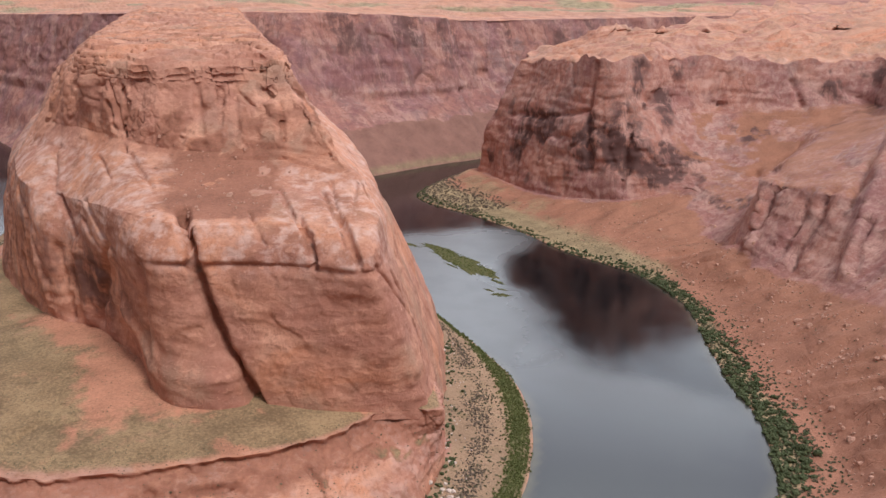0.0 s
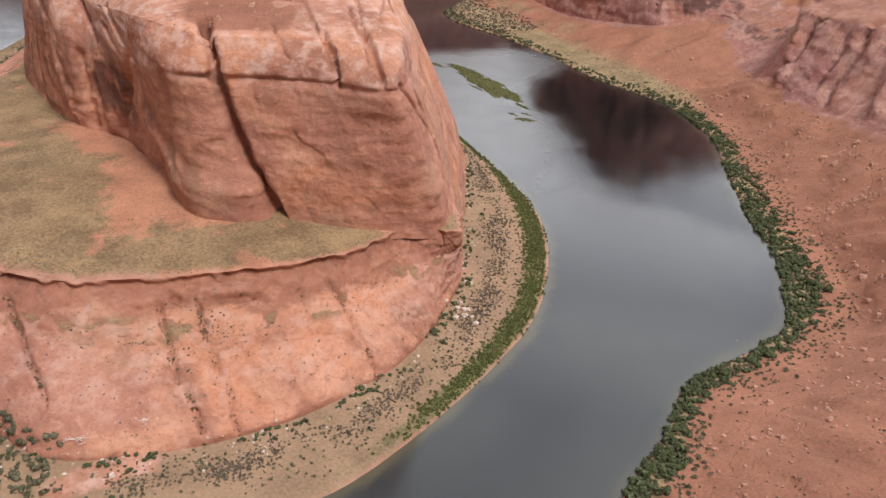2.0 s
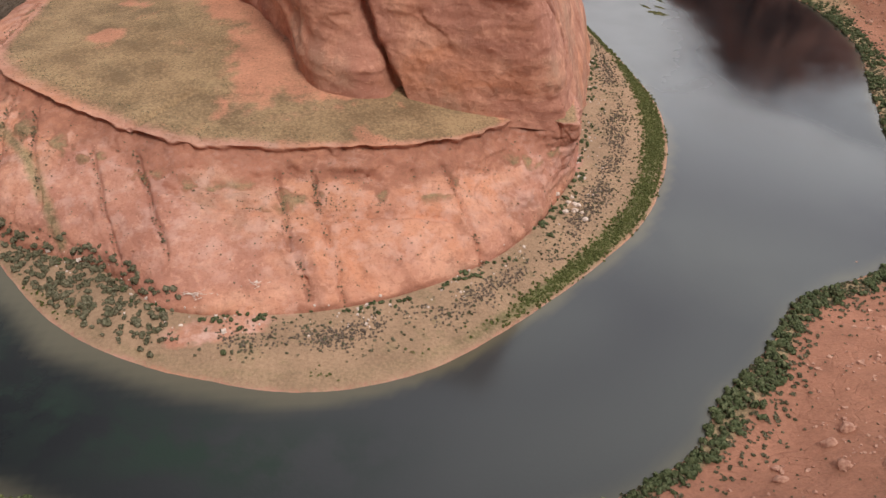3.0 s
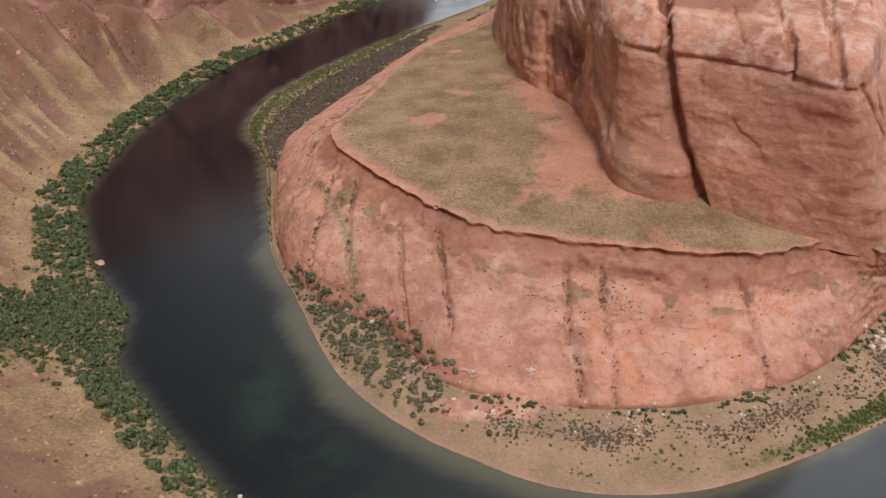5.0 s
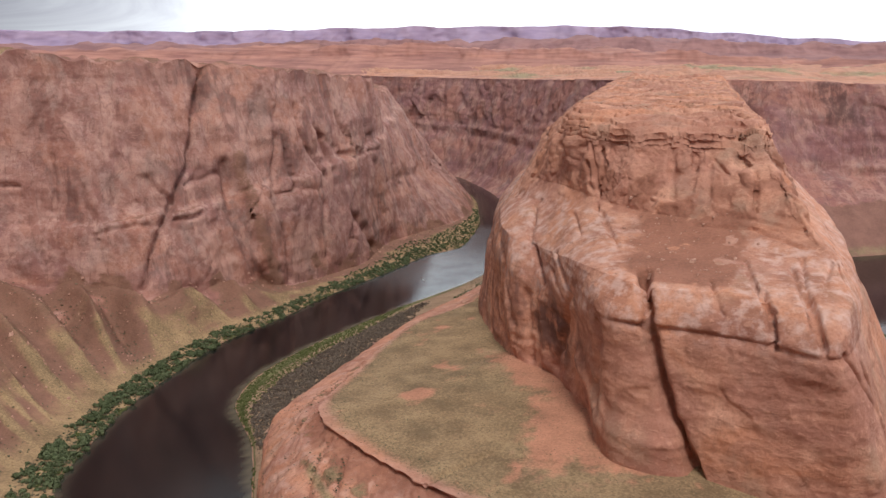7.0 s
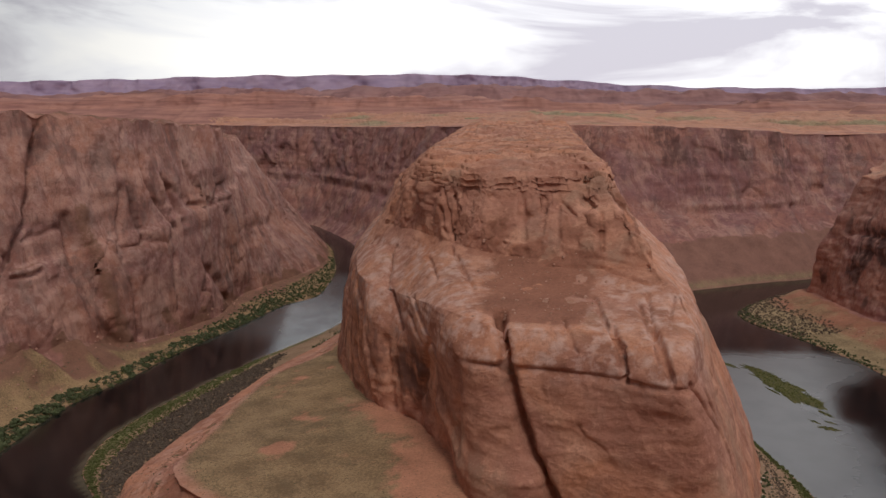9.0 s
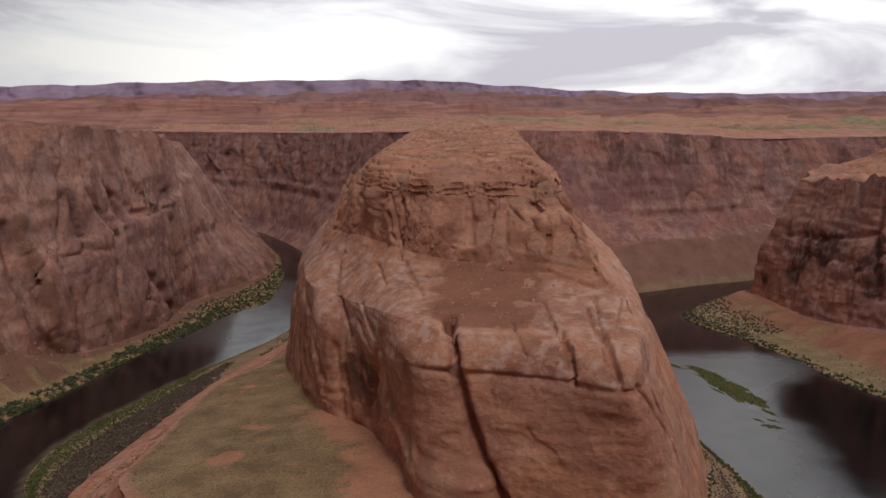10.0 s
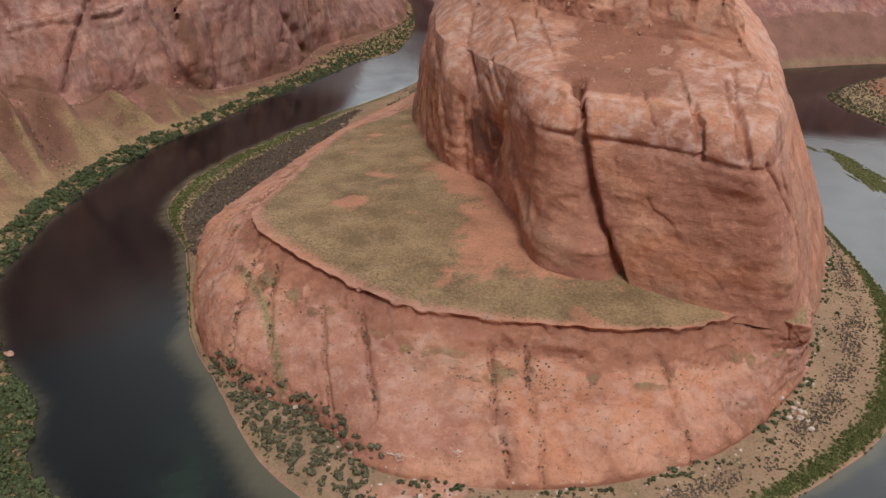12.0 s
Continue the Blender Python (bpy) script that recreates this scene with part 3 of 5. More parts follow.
g, n = weather(g, band, -1, [(2.6, 0.45, 0.8, 0.15, 0.14), (1.4, 0.5, 1.8, 0.3, 0.25), (1.4, 0.5, 2.2, 0.5, 0.4), (1.2, 0.7, 1.5, 1.0, 0.5), (2.2, 0.5, 4.4, 1.3, 0.5), (2.0, 1.1, 2.6, 1.2, 0.5), (1.2, 1.6, 1.0, 1.2, 0.4), (0.8, 0.8, 0, 0.5, 0.3)], (24, 34), (8, 10), 0.30)
CLIFF_CRACKS = (([(-31, 715, 233), (-27, 704, 222), (-30, 705, 206), (-29, 702, 198)], 1.4, 5), ([(19, 684, 228), (19, 677, 215)], 3.2, 4.5), ([(35, 680, 232), (35, 674, 224)], 2.4, 4.5), ([(66, 679, 234), (69, 669, 229)], 3.8, 6), ([(75, 659, 224), (74, 638, 202)], 1.6, 3.5), ([(48, 675, 231), (56, 664, 223)], 1.5, 3.5), ([(22, 673, 211), (22, 655, 196)], 1.8, 2.5), ([(91, 658, 221), (98, 627, 205)], 1.6, 3), ([(19, 689, 246), (33, 688, 245)], 1.6, 3.6), ([(42, 691, 245), (64, 690, 245), (87, 705, 247)], 1.6, 3.6), ([(-35, 723, 251), (-13, 712, 253)], 1.6, 3), ([(-56, 740, 246), (-26, 716, 250)], 1.6, 3),)
SLAB_CRACKS = (([(-52, 729, 228), (-43, 725, 235), (-42, 715, 221), (-39, 707, 206), (-31, 687, 190)], 1.5, 4), ([(36, 642, 190), (71, 628, 192), (100, 601, 185), (117, 607, 186)], 1.5, 3.5), ([(30, 648, 196), (70, 634, 197), (98, 618, 194), (114, 612, 193)], 1.2, 2), ([(-28, 681, 189), (-18, 631, 181)], 1.2, 3), ([(-49, 712, 186), (-43, 682, 178)], 1, 2.2), ([(114, 588, 182), (103, 547, 174)], 1.2, 2.4),)
WALL_CRACKS = (([(-81, 721, 160), (-71, 683, 149), (-69, 673, 135)], 1.6, 3.2), ([(-64, 672, 155), (-54, 638, 143), (-49, 627, 137)], 1.6, 3.2), ([(64, 566, 175), (68, 530, 169), (74, 523, 156)], 1.3, 3.4), ([(89, 576, 178), (90, 523, 169), (92, 505, 160)], 1.3, 3.4), ([(-24, 555, 143), (4, 540, 147)], 1.5, 3), ([(-22, 557, 101), (-24, 564, 82), (-14, 547, 81), (3, 531, 85), (27, 532, 83)], 1.5, 2.2), ([(-18, 556, 92), (-14, 549, 88), (4, 534, 91), (24, 530, 90)], 4.5, -2), ([(35, 523, 103), (81, 506, 109), (128, 520, 108)], 0.9, 1.1), ([(108, 502, 149), (126, 520, 122), (143, 540, 94), (153, 549, 65)], 1.3, 3.5), ([(-59, 651, 119), (-47, 632, 115), (-49, 650, 93)], 3.5, 2.5), ([(-90, 698, 104), (-93, 701, 69)], 2.2, 3.5), ([(-75, 681, 110), (-76, 689, 70)], 2.2, 3.5),)
g = g + n * (np.array([1, 1, 0]) * (6.5 * smooth(94, 80, g[..., 2] + 4 * perlin(g[..., 0] / 20, g[..., 1] / 20, g[..., 0] * 0)) * np.exp(-(((g[..., 0] - 4) / 27) ** 4)) * (g[..., 1] < 640))[..., None])
for line, w, d in CLIFF_CRACKS + SLAB_CRACKS + WALL_CRACKS:
    g = groove(g, n, line, w, d)
n = -grid_normals(g)
x, y, z = g[..., 0], g[..., 1], g[..., 2]
patch = fbm(x / 22, y / 22, z / 22, 4)
gully = np.clip(2.0 * np.exp(-(((x - 25 - (y - 560) * 0.1 + 9 * patch) / 31) ** 2)) - 0.15, 0, 1) * smooth(2.0, 2.2, b) * (1 - smooth(4.05, 4.4, b))
BUTTE_GRID = (g, b, gully)
masks = mask_of(g, n,
                scree=gully * smooth(-0.55, -0.2, patch + 0.15) + 0.5 * smooth(6.9, 7.2, b) * smooth(0, 0.4, patch) + 0.6 * smooth(3.9, 4.3, b) * (1 - smooth(5.0, 5.6, b)) * smooth(-0.35, 0.35, patch),
                dry=0.25 * smooth(6.9, 7.3, b) * smooth(0.1, 0.5, -patch),
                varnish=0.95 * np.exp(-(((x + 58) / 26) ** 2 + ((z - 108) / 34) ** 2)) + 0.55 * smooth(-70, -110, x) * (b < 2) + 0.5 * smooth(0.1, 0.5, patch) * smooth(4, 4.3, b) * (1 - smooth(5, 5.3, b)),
                pale=smooth(0.85, 1.1, b) * (1 - smooth(3.2, 3.8, b)) * (1 - 0.8 * gully))
butte = new("rock_butte")
tagged(butte, "tall layered orange sandstone butte inside the river bend", "butte")
cuts = np.cumsum([0, 86, 28, 34 + 14, 50, 20, 28 + 40])
for name, label, a, c in (("lower_wall", "smooth salmon sandstone wall with one deep crack", 0, 1), ("rounded_band", "bleached rounded sandstone band", 1, 2),
                          ("scree_slope", "red scree between bleached slabs", 2, 3), ("upper_cliff", "broken brown sandstone cliff", 3, 4),
                          ("cap", "thin-bedded orange caprock", 4, 5), ("summit", "flat ledgy sandstone top", 5, 6)):
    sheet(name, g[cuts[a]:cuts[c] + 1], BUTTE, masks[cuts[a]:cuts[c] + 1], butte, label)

# ---- the outer side of the bend: eastern headland, red slopes and the rim on which the camera stands ----
SHORE_E = [(2800, 2050), (800, 1600), (520, 1500), (349, 1325), (394, 1167), (420, 1082), (439, 982), (465, 915), (480, 868), (476, 769), (443, 679), (412, 589), (397, 532), (371, 477), (346, 437), (303, 413), (255, 392), (223, 354), (182, 315), (161, 285), (114, 258), (40, 240)]
BANK_E = [(2800, 2030), (798, 1580), (515, 1480), (400, 1380), (430, 1220), (450, 1105), (472, 1000), (495, 935), (515, 870), (500, 768), (470, 655), (442, 568), (428, 508), (394, 440), (345, 405), (290, 380), (253, 362), (228, 326), (204, 290), (165, 264), (112, 243), (40, 226)]
FOOT_E = [(2790, 1990, 15), (800, 1530, 15), (498, 1430, 10), (480, 1385, 14), (492, 1205, 20), (556, 1082, 33), (640, 1040, 50), (590, 905, 22), (562, 814, 42), (560, 730, 36), (552, 620, 58), (500, 500, 58), (455, 440, 52), (410, 380, 46), (370, 310, 46), (330, 270, 44), (290, 230, 45), (240, 200, 45), (190, 180, 45), (140, 160, 50), (90, 140, 60), (30, 130, 65)]
MID_E = [(2780, 1950, 120), (790, 1490, 110), (500, 1408, 94), (500, 1345, 105), (512, 1215, 112), (558, 1100, 125), (672, 1068, 84), (730, 985, 88), (606, 850, 104), (618, 715, 112), (640, 590, 132), (600, 450, 140), (560, 350, 150), (500, 270, 150), (430, 200, 155), (380, 150, 160), (320, 120, 170), (250, 100, 180), (180, 80, 180), (110, 55, 190), (60, 45, 200), (15, 40, 205)]
RIM_E = [(2770, 1920, 214), (770, 1460, 208), (535, 1372, 190), (532, 1325, 194), (538, 1225, 202), (562, 1128, 213), (720, 1165, 206), (860, 1100, 206), (930, 1050, 210), (760, 735, 205), (720, 560, 215), (680, 420, 230), (620, 300, 250), (550, 220, 270), (470, 150, 285), (410, 100, 295), (330, 60, 300), (250, 35, 302), (170, 20, 303), (90, 9, 303.2), (40, 4, 303.3), (5, 1.2, 303.3)]
# the foot of the upper cliff: halfway up, but set back above a wide bench east of the headland
LEDGE_E = [((a + p) / 2, (b + q) / 2, (c + r) / 2) for (a, b, c), (p, q, r) in zip(MID_E, RIM_E)]
LEDGE_E[5:9] = [(566, 1116, 160), (712, 1150, 146), (846, 1084, 148), (900, 1030, 152)]
BACK_E = [(2900, 1780, 226), (900, 1390, 230), (700, 1350, 226), (690, 1320, 225), (700, 1290, 225), (730, 1260, 226), (850, 1260, 225), (980, 1230, 226), (1080, 1190, 220), (1080, 860, 224), (980, 560, 236), (930, 380, 248), (850, 200, 265), (760, 90, 282), (640, 0, 296), (540, -60, 303), (420, -90, 306), (320, -110, 306), (220, -120, 306), (120, -120, 306), (50, -120, 306), (5, -120, 306)]


def far_out(points, centre, radius, z):
    out = []
    for x, y, *_ in points:
        v = Vector((x - centre[0], y - centre[1])).normalized()
        out.append((v.x * radius, v.y * radius, z))
    return out


def side_masks(g, n, band, grass_edge=0.0):
    x, y, z = g[..., 0], g[..., 1], g[..., 2]
    b = band[:, None] + 0 * x
    patch = fbm(x / 45, y / 45, z / 45, 4)
    low = smooth(0.7, 1.2, b) * (1 - smooth(2.75, 3.05, b + 0.18 * patch))
    flat = smooth(0.80, 0.93, n[..., 2])
    bank = smooth(0.9, 1.1, b) * (1 - smooth(1.95, 2.3, b))
    top = smooth(5.02, 5.3, b)
    dry = np.maximum(0.9 * bank, low * smooth(0.1, 0.6, patch) * 0.35)
    dry = np.maximum(dry, top * smooth(0.1, 0.5, fbm(x / 150, y / 150, z * 0, 3)) * 0.8)
    varnish = smooth(0.0, 0.45, fbm(x / 55 + 40, y / 55, z / 70, 3)) * smooth(2.9, 3.2, b) * (1 - smooth(4.9, 5.1, b))
    return b, patch, low, flat, dry, top, varnish


at = stations(FOOT_E, 3.0, 3.4)
g, band = loft([outward(SHORE_E, 14, -3), at_z(SHORE_E, 0.15), at_z(BANK_E, 5), FOOT_E, MID_E, LEDGE_E, RIM_E, BACK_E, far_out(BACK_E, (300, 900), 4600, 262)],
               [(3, 1, 1), (12, 1, 0.8), (44, 1, 1.15), (46, 1, 1), (24, 1, 1), (30, 1, 1), (52, 1, 0.7), (26, 1.5, 1)], at)
band = np.interp(band, [0, 4, 5, 6, 8], [0, 4, 4.5, 5, 7])
x, y, z = g[..., 0], g[..., 1], g[..., 2]
g[..., 2] += smooth(5.05, 5.4, band)[:, None] * smooth(300, 500, np.hypot(x, y)) * (terrace(30 * fbm(x / 150, y / 70, x * 0, 5) + 10, 5.0) - 9)
g[..., 2] += (np.exp(-((band[:, None] - 5.02) / 0.22) ** 2) * smooth(250, 450, np.hypot(x, y))) * (7 * fbm(x / 50, y / 50, x * 0, 3) + 3.5 * np.tanh(4 * perlin(x / 19, y / 19, x * 0 + 3)))
arc = np.concatenate([[0], np.cumsum(np.linalg.norm(np.diff(spline(FOOT_E, at)[:, :2], axis=0), axis=1))])[None, :] + 0 * x
rib = 1 - 2.2 * np.abs(perlin(arc / 60, band[:, None] * 0.5 + 0 * x, 0 * x + 8)) - 0.8 * np.abs(perlin(arc / 22, band[:, None] * 1.2 + 0 * x, 0 * x + 15))
g[..., 2] += rib * 7.0 * np.exp(-((band[:, None] - 2.6) / 0.3) ** 2) * smooth(200, 350, y)
g, n = weather(g, band, 1, [(0, 0, 0, 0, 0), (0.8, 0, 0, 0, 0.2), (3.0, 0.8, 1.0, 0.6, 0.5), (4.0, 1.2, 7.5, 1.0, 0.4), (3.6, 1.4, 7.5, 1.1, 0.4), (0.5, 0.2, 0, 0, 0.1), (2, 0, 0, 0, 0)], (56, 110), (17, 30), 0.35)
b, patch, low, flat, dry, top, varnish = side_masks(g, n, band)
x, y, z = g[..., 0], g[..., 1], g[..., 2]
EAST_RENTS = (
    ([(611, 828, 106), (574, 806, 65), (556, 805, 36)], 4, 7), ([(604, 763, 108), (582, 763, 69)], 3.5, 6), ([(621, 753, 115), (583, 746, 68), (566, 736, 43)], 4, 7), ([(669, 766, 132), (613, 725, 105)], 4, 7), ([(604, 676, 95), (571, 659, 60)], 4, 6),
    ([(696, 1012, 72), (660, 920, 92), (621, 824, 106)], 5, 7), ([(715, 1099, 112), (767, 1061, 114)], 3, 4), ([(664, 1133, 140), (763, 1123, 138), (824, 1059, 137)], 4, 6), ([(502, 1346, 114), (513, 1248, 122), (537, 1148, 142)], 3.5, 5))
EAST_RENTS += (
    ([(545, 1147, 205), (537, 1147, 139), (533, 1123, 67)], 4, 7), ([(648, 1141, 174), (599, 1108, 142)], 5, 6), ([(661, 1152, 203), (667, 1139, 143)], 4, 7), ([(747, 1148, 186), (730, 1142, 141)], 4, 7), ([(821, 1111, 180), (827, 1074, 138)], 4, 7),
    ([(887, 1076, 167), (847, 962, 152)], 6, 7), ([(581, 1104, 143), (558, 1080, 51)], 6, 8), ([(539, 1214, 200), (533, 1190, 172)], 6, 5), ([(607, 1131, 198), (616, 1126, 154)], 7, 5),
    ([(601, 825, 102), (581, 817, 70), (559, 799, 40)], 5, -7), ([(587, 762, 75), (574, 765, 51)], 4, 5), ([(760, 827, 160), (631, 716, 113), (570, 659, 60)], 10, -9), ([(641, 676, 130), (556, 587, 72)], 5, 8))
for line, w, d in EAST_RENTS:
    g = groove(g, n, laid(g, line, 35), w, d)
n = grid_normals(g)
x, y, z = g[..., 0], g[..., 1], g[..., 2]
EAST_GRID = (g, b, low)
sand_spit = smooth(880, 1040, y) * low * smooth(530, 470, x)
bench_e = smooth(3.75, 4.0, b) * (1 - smooth(4.38, 4.5, b)) * smooth(600, 660, x) * smooth(860, 940, y)
masks = mask_of(g, n, scree=low * 0.95 + 0.5 * flat * smooth(3, 3.3, b) + 0.2 * top + 0.6 * bench_e * smooth(-0.2, 0.3, patch), dry=np.maximum(dry * (1 - 0.6 * top) * (1 - 0.85 * smooth(1.3, 1.6, b) * (1 - smooth(2.9, 3.1, b)) * smooth(950, 780, y)), 0.55 * sand_spit * smooth(-0.4, 0.3, patch)), varnish=varnish * smooth(850, 1000, y) + 0.9 * np.exp(-(((x - 570) / 40) ** 2 + ((z - 110) / 70) ** 2)) * (y > 900) * (b > 2.9), pale=0.5 * smooth(2.9, 3.1, b) * (1 - smooth(5.5, 6, b)))
rows = np.cumsum([0, 3 + 12 + 44, 46 + 24 + 30, 52 + 26])
for name, a in (("canyon_slope_east", 0), ("canyon_wall_east", 1), ("plateau_east", 2)):
    e = sheet(name, g[rows[a]:rows[a + 1] + 1], DESERT if a == 2 else EAST, masks[rows[a]:rows[a + 1] + 1])
    tagged(e, {0: "red scree slope and sandy bank under the headland", 1: "layered red canyon wall with dark desert varnish", 2: "bare ledgy sandstone plateau with sparse dry grass"}[a], ("slope", "canyon wall", "plateau")[a], kind="structure")

# ---- the western side ----
SHORE_W = [(40, 240), (-56, 247), (-100, 261), (-154, 281), (-204, 317), (-263, 364), (-290, 416), (-341, 466), (-396, 538), (-413, 596), (-430, 690), (-433, 780), (-430, 880), (-402, 991), (-382, 1100), (-345, 1225), (-316, 1350), (-276, 1440), (-300, 1720), (-430, 2060), (-1000, 2420)]
BANK_W = [(40, 226), (-60, 234), (-108, 248), (-165, 266), (-220, 302), (-288, 352), (-335, 402), (-378, 456), (-428, 532), (-442, 594), (-456, 690), (-458, 784), (-452, 888), (-422, 996), (-400, 1105), (-362, 1232), (-342, 1362), (-318, 1472), (-310, 1724), (-440, 2068), (-1010, 2405)]
FOOT_W = [(30, 130, 65), (-50, 125, 65), (-110, 130, 60), (-180, 150, 55), (-260, 200, 50), (-350, 260, 45), (-430, 340, 45), (-510, 440, 45), (-590, 560, 55), (-640, 680, 58), (-673, 843, 60), (-566, 885, 50), (-511, 908, 38), (-475, 1000, 32), (-428, 1095, 13), (-385, 1246, 8), (-383, 1392, 10), (-335, 1560, 8), (-318, 1738, 8), (-448, 2080, 10), (-1020, 2390, 10)]
MID_W = [(15, 40, 205), (-25, 40, 205), (-80, 40, 200), (-150, 50, 190), (-250, 80, 190), (-380, 140, 180), (-520, 230, 170), (-640, 370, 160), (-740, 540, 160), (-740, 690, 150), (-700, 862, 150), (-590, 905, 140), (-535, 940, 135), (-498, 1030, 130), (-440, 1110, 130), (-405, 1255, 130), (-395, 1400, 110), (-396, 1545, 95), (-402, 1740, 92), (-530, 2060, 110), (-1040, 2350, 110)]
RIM_W = [(5, 1.2, 303.3), (-8, 1.6, 303.3), (-50, 4, 303.2), (-110, 8, 303), (-200, 20, 303), (-330, 60, 303), (-500, 150, 303), (-660, 300, 303), (-780, 500, 303), (-780, 700, 303), (-725, 880, 301), (-615, 940, 294), (-560, 985, 290), (-525, 1060, 288), (-460, 1150, 280), (-432, 1282, 271), (-418, 1420, 256), (-455, 1535, 240), (-478, 1720, 232), (-640, 2000, 240), (-1060, 2300, 240)]
BACK_W = [(5, -120, 306), (-60, -120, 306), (-120, -120, 306), (-200, -110, 306), (-320, -90, 306), (-480, -40, 306), (-680, 60, 306), (-860, 240, 306), (-980, 460, 306), (-1000, 700, 306), (-950, 900, 304), (-850, 1000, 298), (-800, 1080, 294), (-760, 1160, 290), (-700, 1240, 284), (-680, 1350, 276), (-680, 1450, 266), (-700, 1560, 256), (-740, 1680, 254), (-850, 1900, 250), (-1200, 2150, 250)]
at = stations(FOOT_W, 2.6, 3.2)
g, band = loft([outward(SHORE_W, 14, -3), at_z(SHORE_W, 0.15), at_z(BANK_W, 5), FOOT_W, MID_W, RIM_W, BACK_W, far_out(BACK_W, (-300, 900), 4600, 270)],
               [(3, 1, 1), (10, 1, 0.8), (46, 1, 1.2), (46, 1, 1), (56, 1.1, 0.95), (30, 1, 0.8), (20, 1.5, 1)], at)
x, y, z = g[..., 0], g[..., 1], g[..., 2]
g[..., 2] += smooth(5.05, 5.4, band)[:, None] * smooth(300, 500, np.hypot(x, y)) * (terrace(12 * fbm(x / 150, y / 90, x * 0, 4) + 5, 3.0) - 5)
# ribs and gullies down the talus
g[..., 2] += (np.exp(-((band[:, None] - 5.02) / 0.22) ** 2) * smooth(250, 450, np.hypot(x, y))) * (7 * fbm(x / 50, y / 50, x * 0, 3) + 3.5 * np.tanh(4 * perlin(x / 19, y / 19, x * 0 + 3)))
arc = np.concatenate([[0], np.cumsum(np.linalg.norm(np.diff(spline(FOOT_W, at)[:, :2], axis=0), axis=1))])[None, :] + 0 * x
rib = 1 - 2.6 * np.abs(perlin(arc / 62, band[:, None] * 0.4 + 0 * x, 0 * x)) - 0.35 * np.abs(perlin(arc / 24, band[:, None] * 0.7 + 0 * x, 0 * x + 5))
g[..., 2] += rib * 29.0 * np.exp(-((band[:, None] - 2.62) / 0.32) ** 2) * smooth(300, 420, y) * smooth(1040, 960, y)
g, n = weather(g, band, 1, [(0, 0, 0, 0, 0), (0.8, 0, 0, 0, 0.2), (2.6, 0.4, 0.6, 0.5, 0.5), (2.2, 0.5, 7.0, 1.3, 0.3), (2.2, 0.6, 8.0, 1.4, 0.3), (0.5, 0.2, 0, 0, 0.1), (2, 0, 0, 0, 0)], (95, 230), (26, 60), 0.25)
x, y, z = g[..., 0], g[..., 1], g[..., 2]
face = (smooth(3.0, 3.3, band) * (1 - smooth(4.85, 5.05, band)))[:, None] * smooth(300, 500, np.hypot(x, y))
lean = arc + 0.30 * z
fold = np.abs(perlin(lean / 52, z / 420, 0 * x + 31)) * 13 + np.abs(perlin((arc - 0.22 * z) / 21 + 5, z / 170, 0 * x + 12)) * 3.5 - 3.5
lie = z - 124 - 9 * fbm(x / 70, y / 70, z * 0, 2) - 0.10 * (y - 950)
step = 5.5 * (1 - smooth(-3, 4, lie)) - 2.0 + 1.0 * np.tanh(2.5 * perlin(x / 160, y / 160, z / 24 + 4))
side = n.copy()
side[..., 2] *= 0.2
g = g + side * (face * (fold + step))[..., None]
n = grid_normals(g)
SLAB = [(-481, 1053, 177), (-463, 1056, 114), (-449, 1056, 61), (-440, 1064, 21)]
SLAB_EDGE = [(-499, 1048, 171), (-484, 1033, 117), (-462, 1033, 60), (-441, 1045, 17)]
PALE_LEDGES = ([(-583, 903, 114), (-544, 922, 120), (-526, 951, 120), (-503, 997, 122)], [(-420, 1249, 166), (-394, 1373, 162)], [(-684, 877, 164), (-664, 893, 164)])
RENTS = (
    ([(-527, 1063, 278), (-527, 1033, 217), (-522, 1008, 172), (-525, 962, 130), (-526, 927, 90), (-510, 865, 52)], 4.0, 10), ([(-528, 1062, 282), (-526, 1040, 235)], 9, 8),
    (SLAB_EDGE, 6, 8), (SLAB, 9, -7), ([(-542, 950, 164), (-523, 963, 129)], 2.6, 5), ([(-518, 989, 152), (-502, 1049, 161)], 2.6, 4))
RENTS += (
    ([(-449, 1164, 232), (-434, 1166, 183), (-417, 1198, 140)], 4.5, 10), ([(-434, 1200, 208), (-410, 1216, 145)], 4.0, 9), ([(-442, 1180, 225), (-424, 1190, 165)], 4.5, -5), ([(-456, 1117, 197), (-446, 1079, 127)], 3.5, 8),
    ([(-394, 1240, 81), (-393, 1275, 57), (-384, 1309, 19)], 7, 9), ([(-595, 904, 156), (-577, 896, 101)], 3, 6), ([(-572, 934, 191), (-568, 922, 136)], 3, 6), ([(-412, 1173, 104), (-405, 1164, 35)], 4, 6),
    ([(-394, 1353, 141), (-387, 1372, 60)], 4, 6), ([(-424, 1262, 216), (-409, 1287, 161)], 4, 7), ([(-435, 1085, 90), (-431, 1086, 18)], 3.5, 6), ([(-633, 907, 192), (-626, 896, 133)], 3, 6), ([(-463, 1138, 268), (-449, 1093, 117)], 3, 4))
RENTS += tuple(([(q[0], q[1], q[2] - 5) for q in line], 2.6, 5) for line in PALE_LEDGES) + tuple((line, 4, -2.5) for line in PALE_LEDGES)
SLAB, SLAB_EDGE = laid(g, SLAB, -25), laid(g, SLAB_EDGE, -25)
PALE_LEDGES = [laid(g, line, -25) for line in PALE_LEDGES]
for line, w, d in RENTS:
    g = groove(g, n, laid(g, line, -25), w, d)
n = grid_normals(g)
b, patch, low, flat, dry, top, varnish = side_masks(g, n, band)
WEST = (g, b, rib)
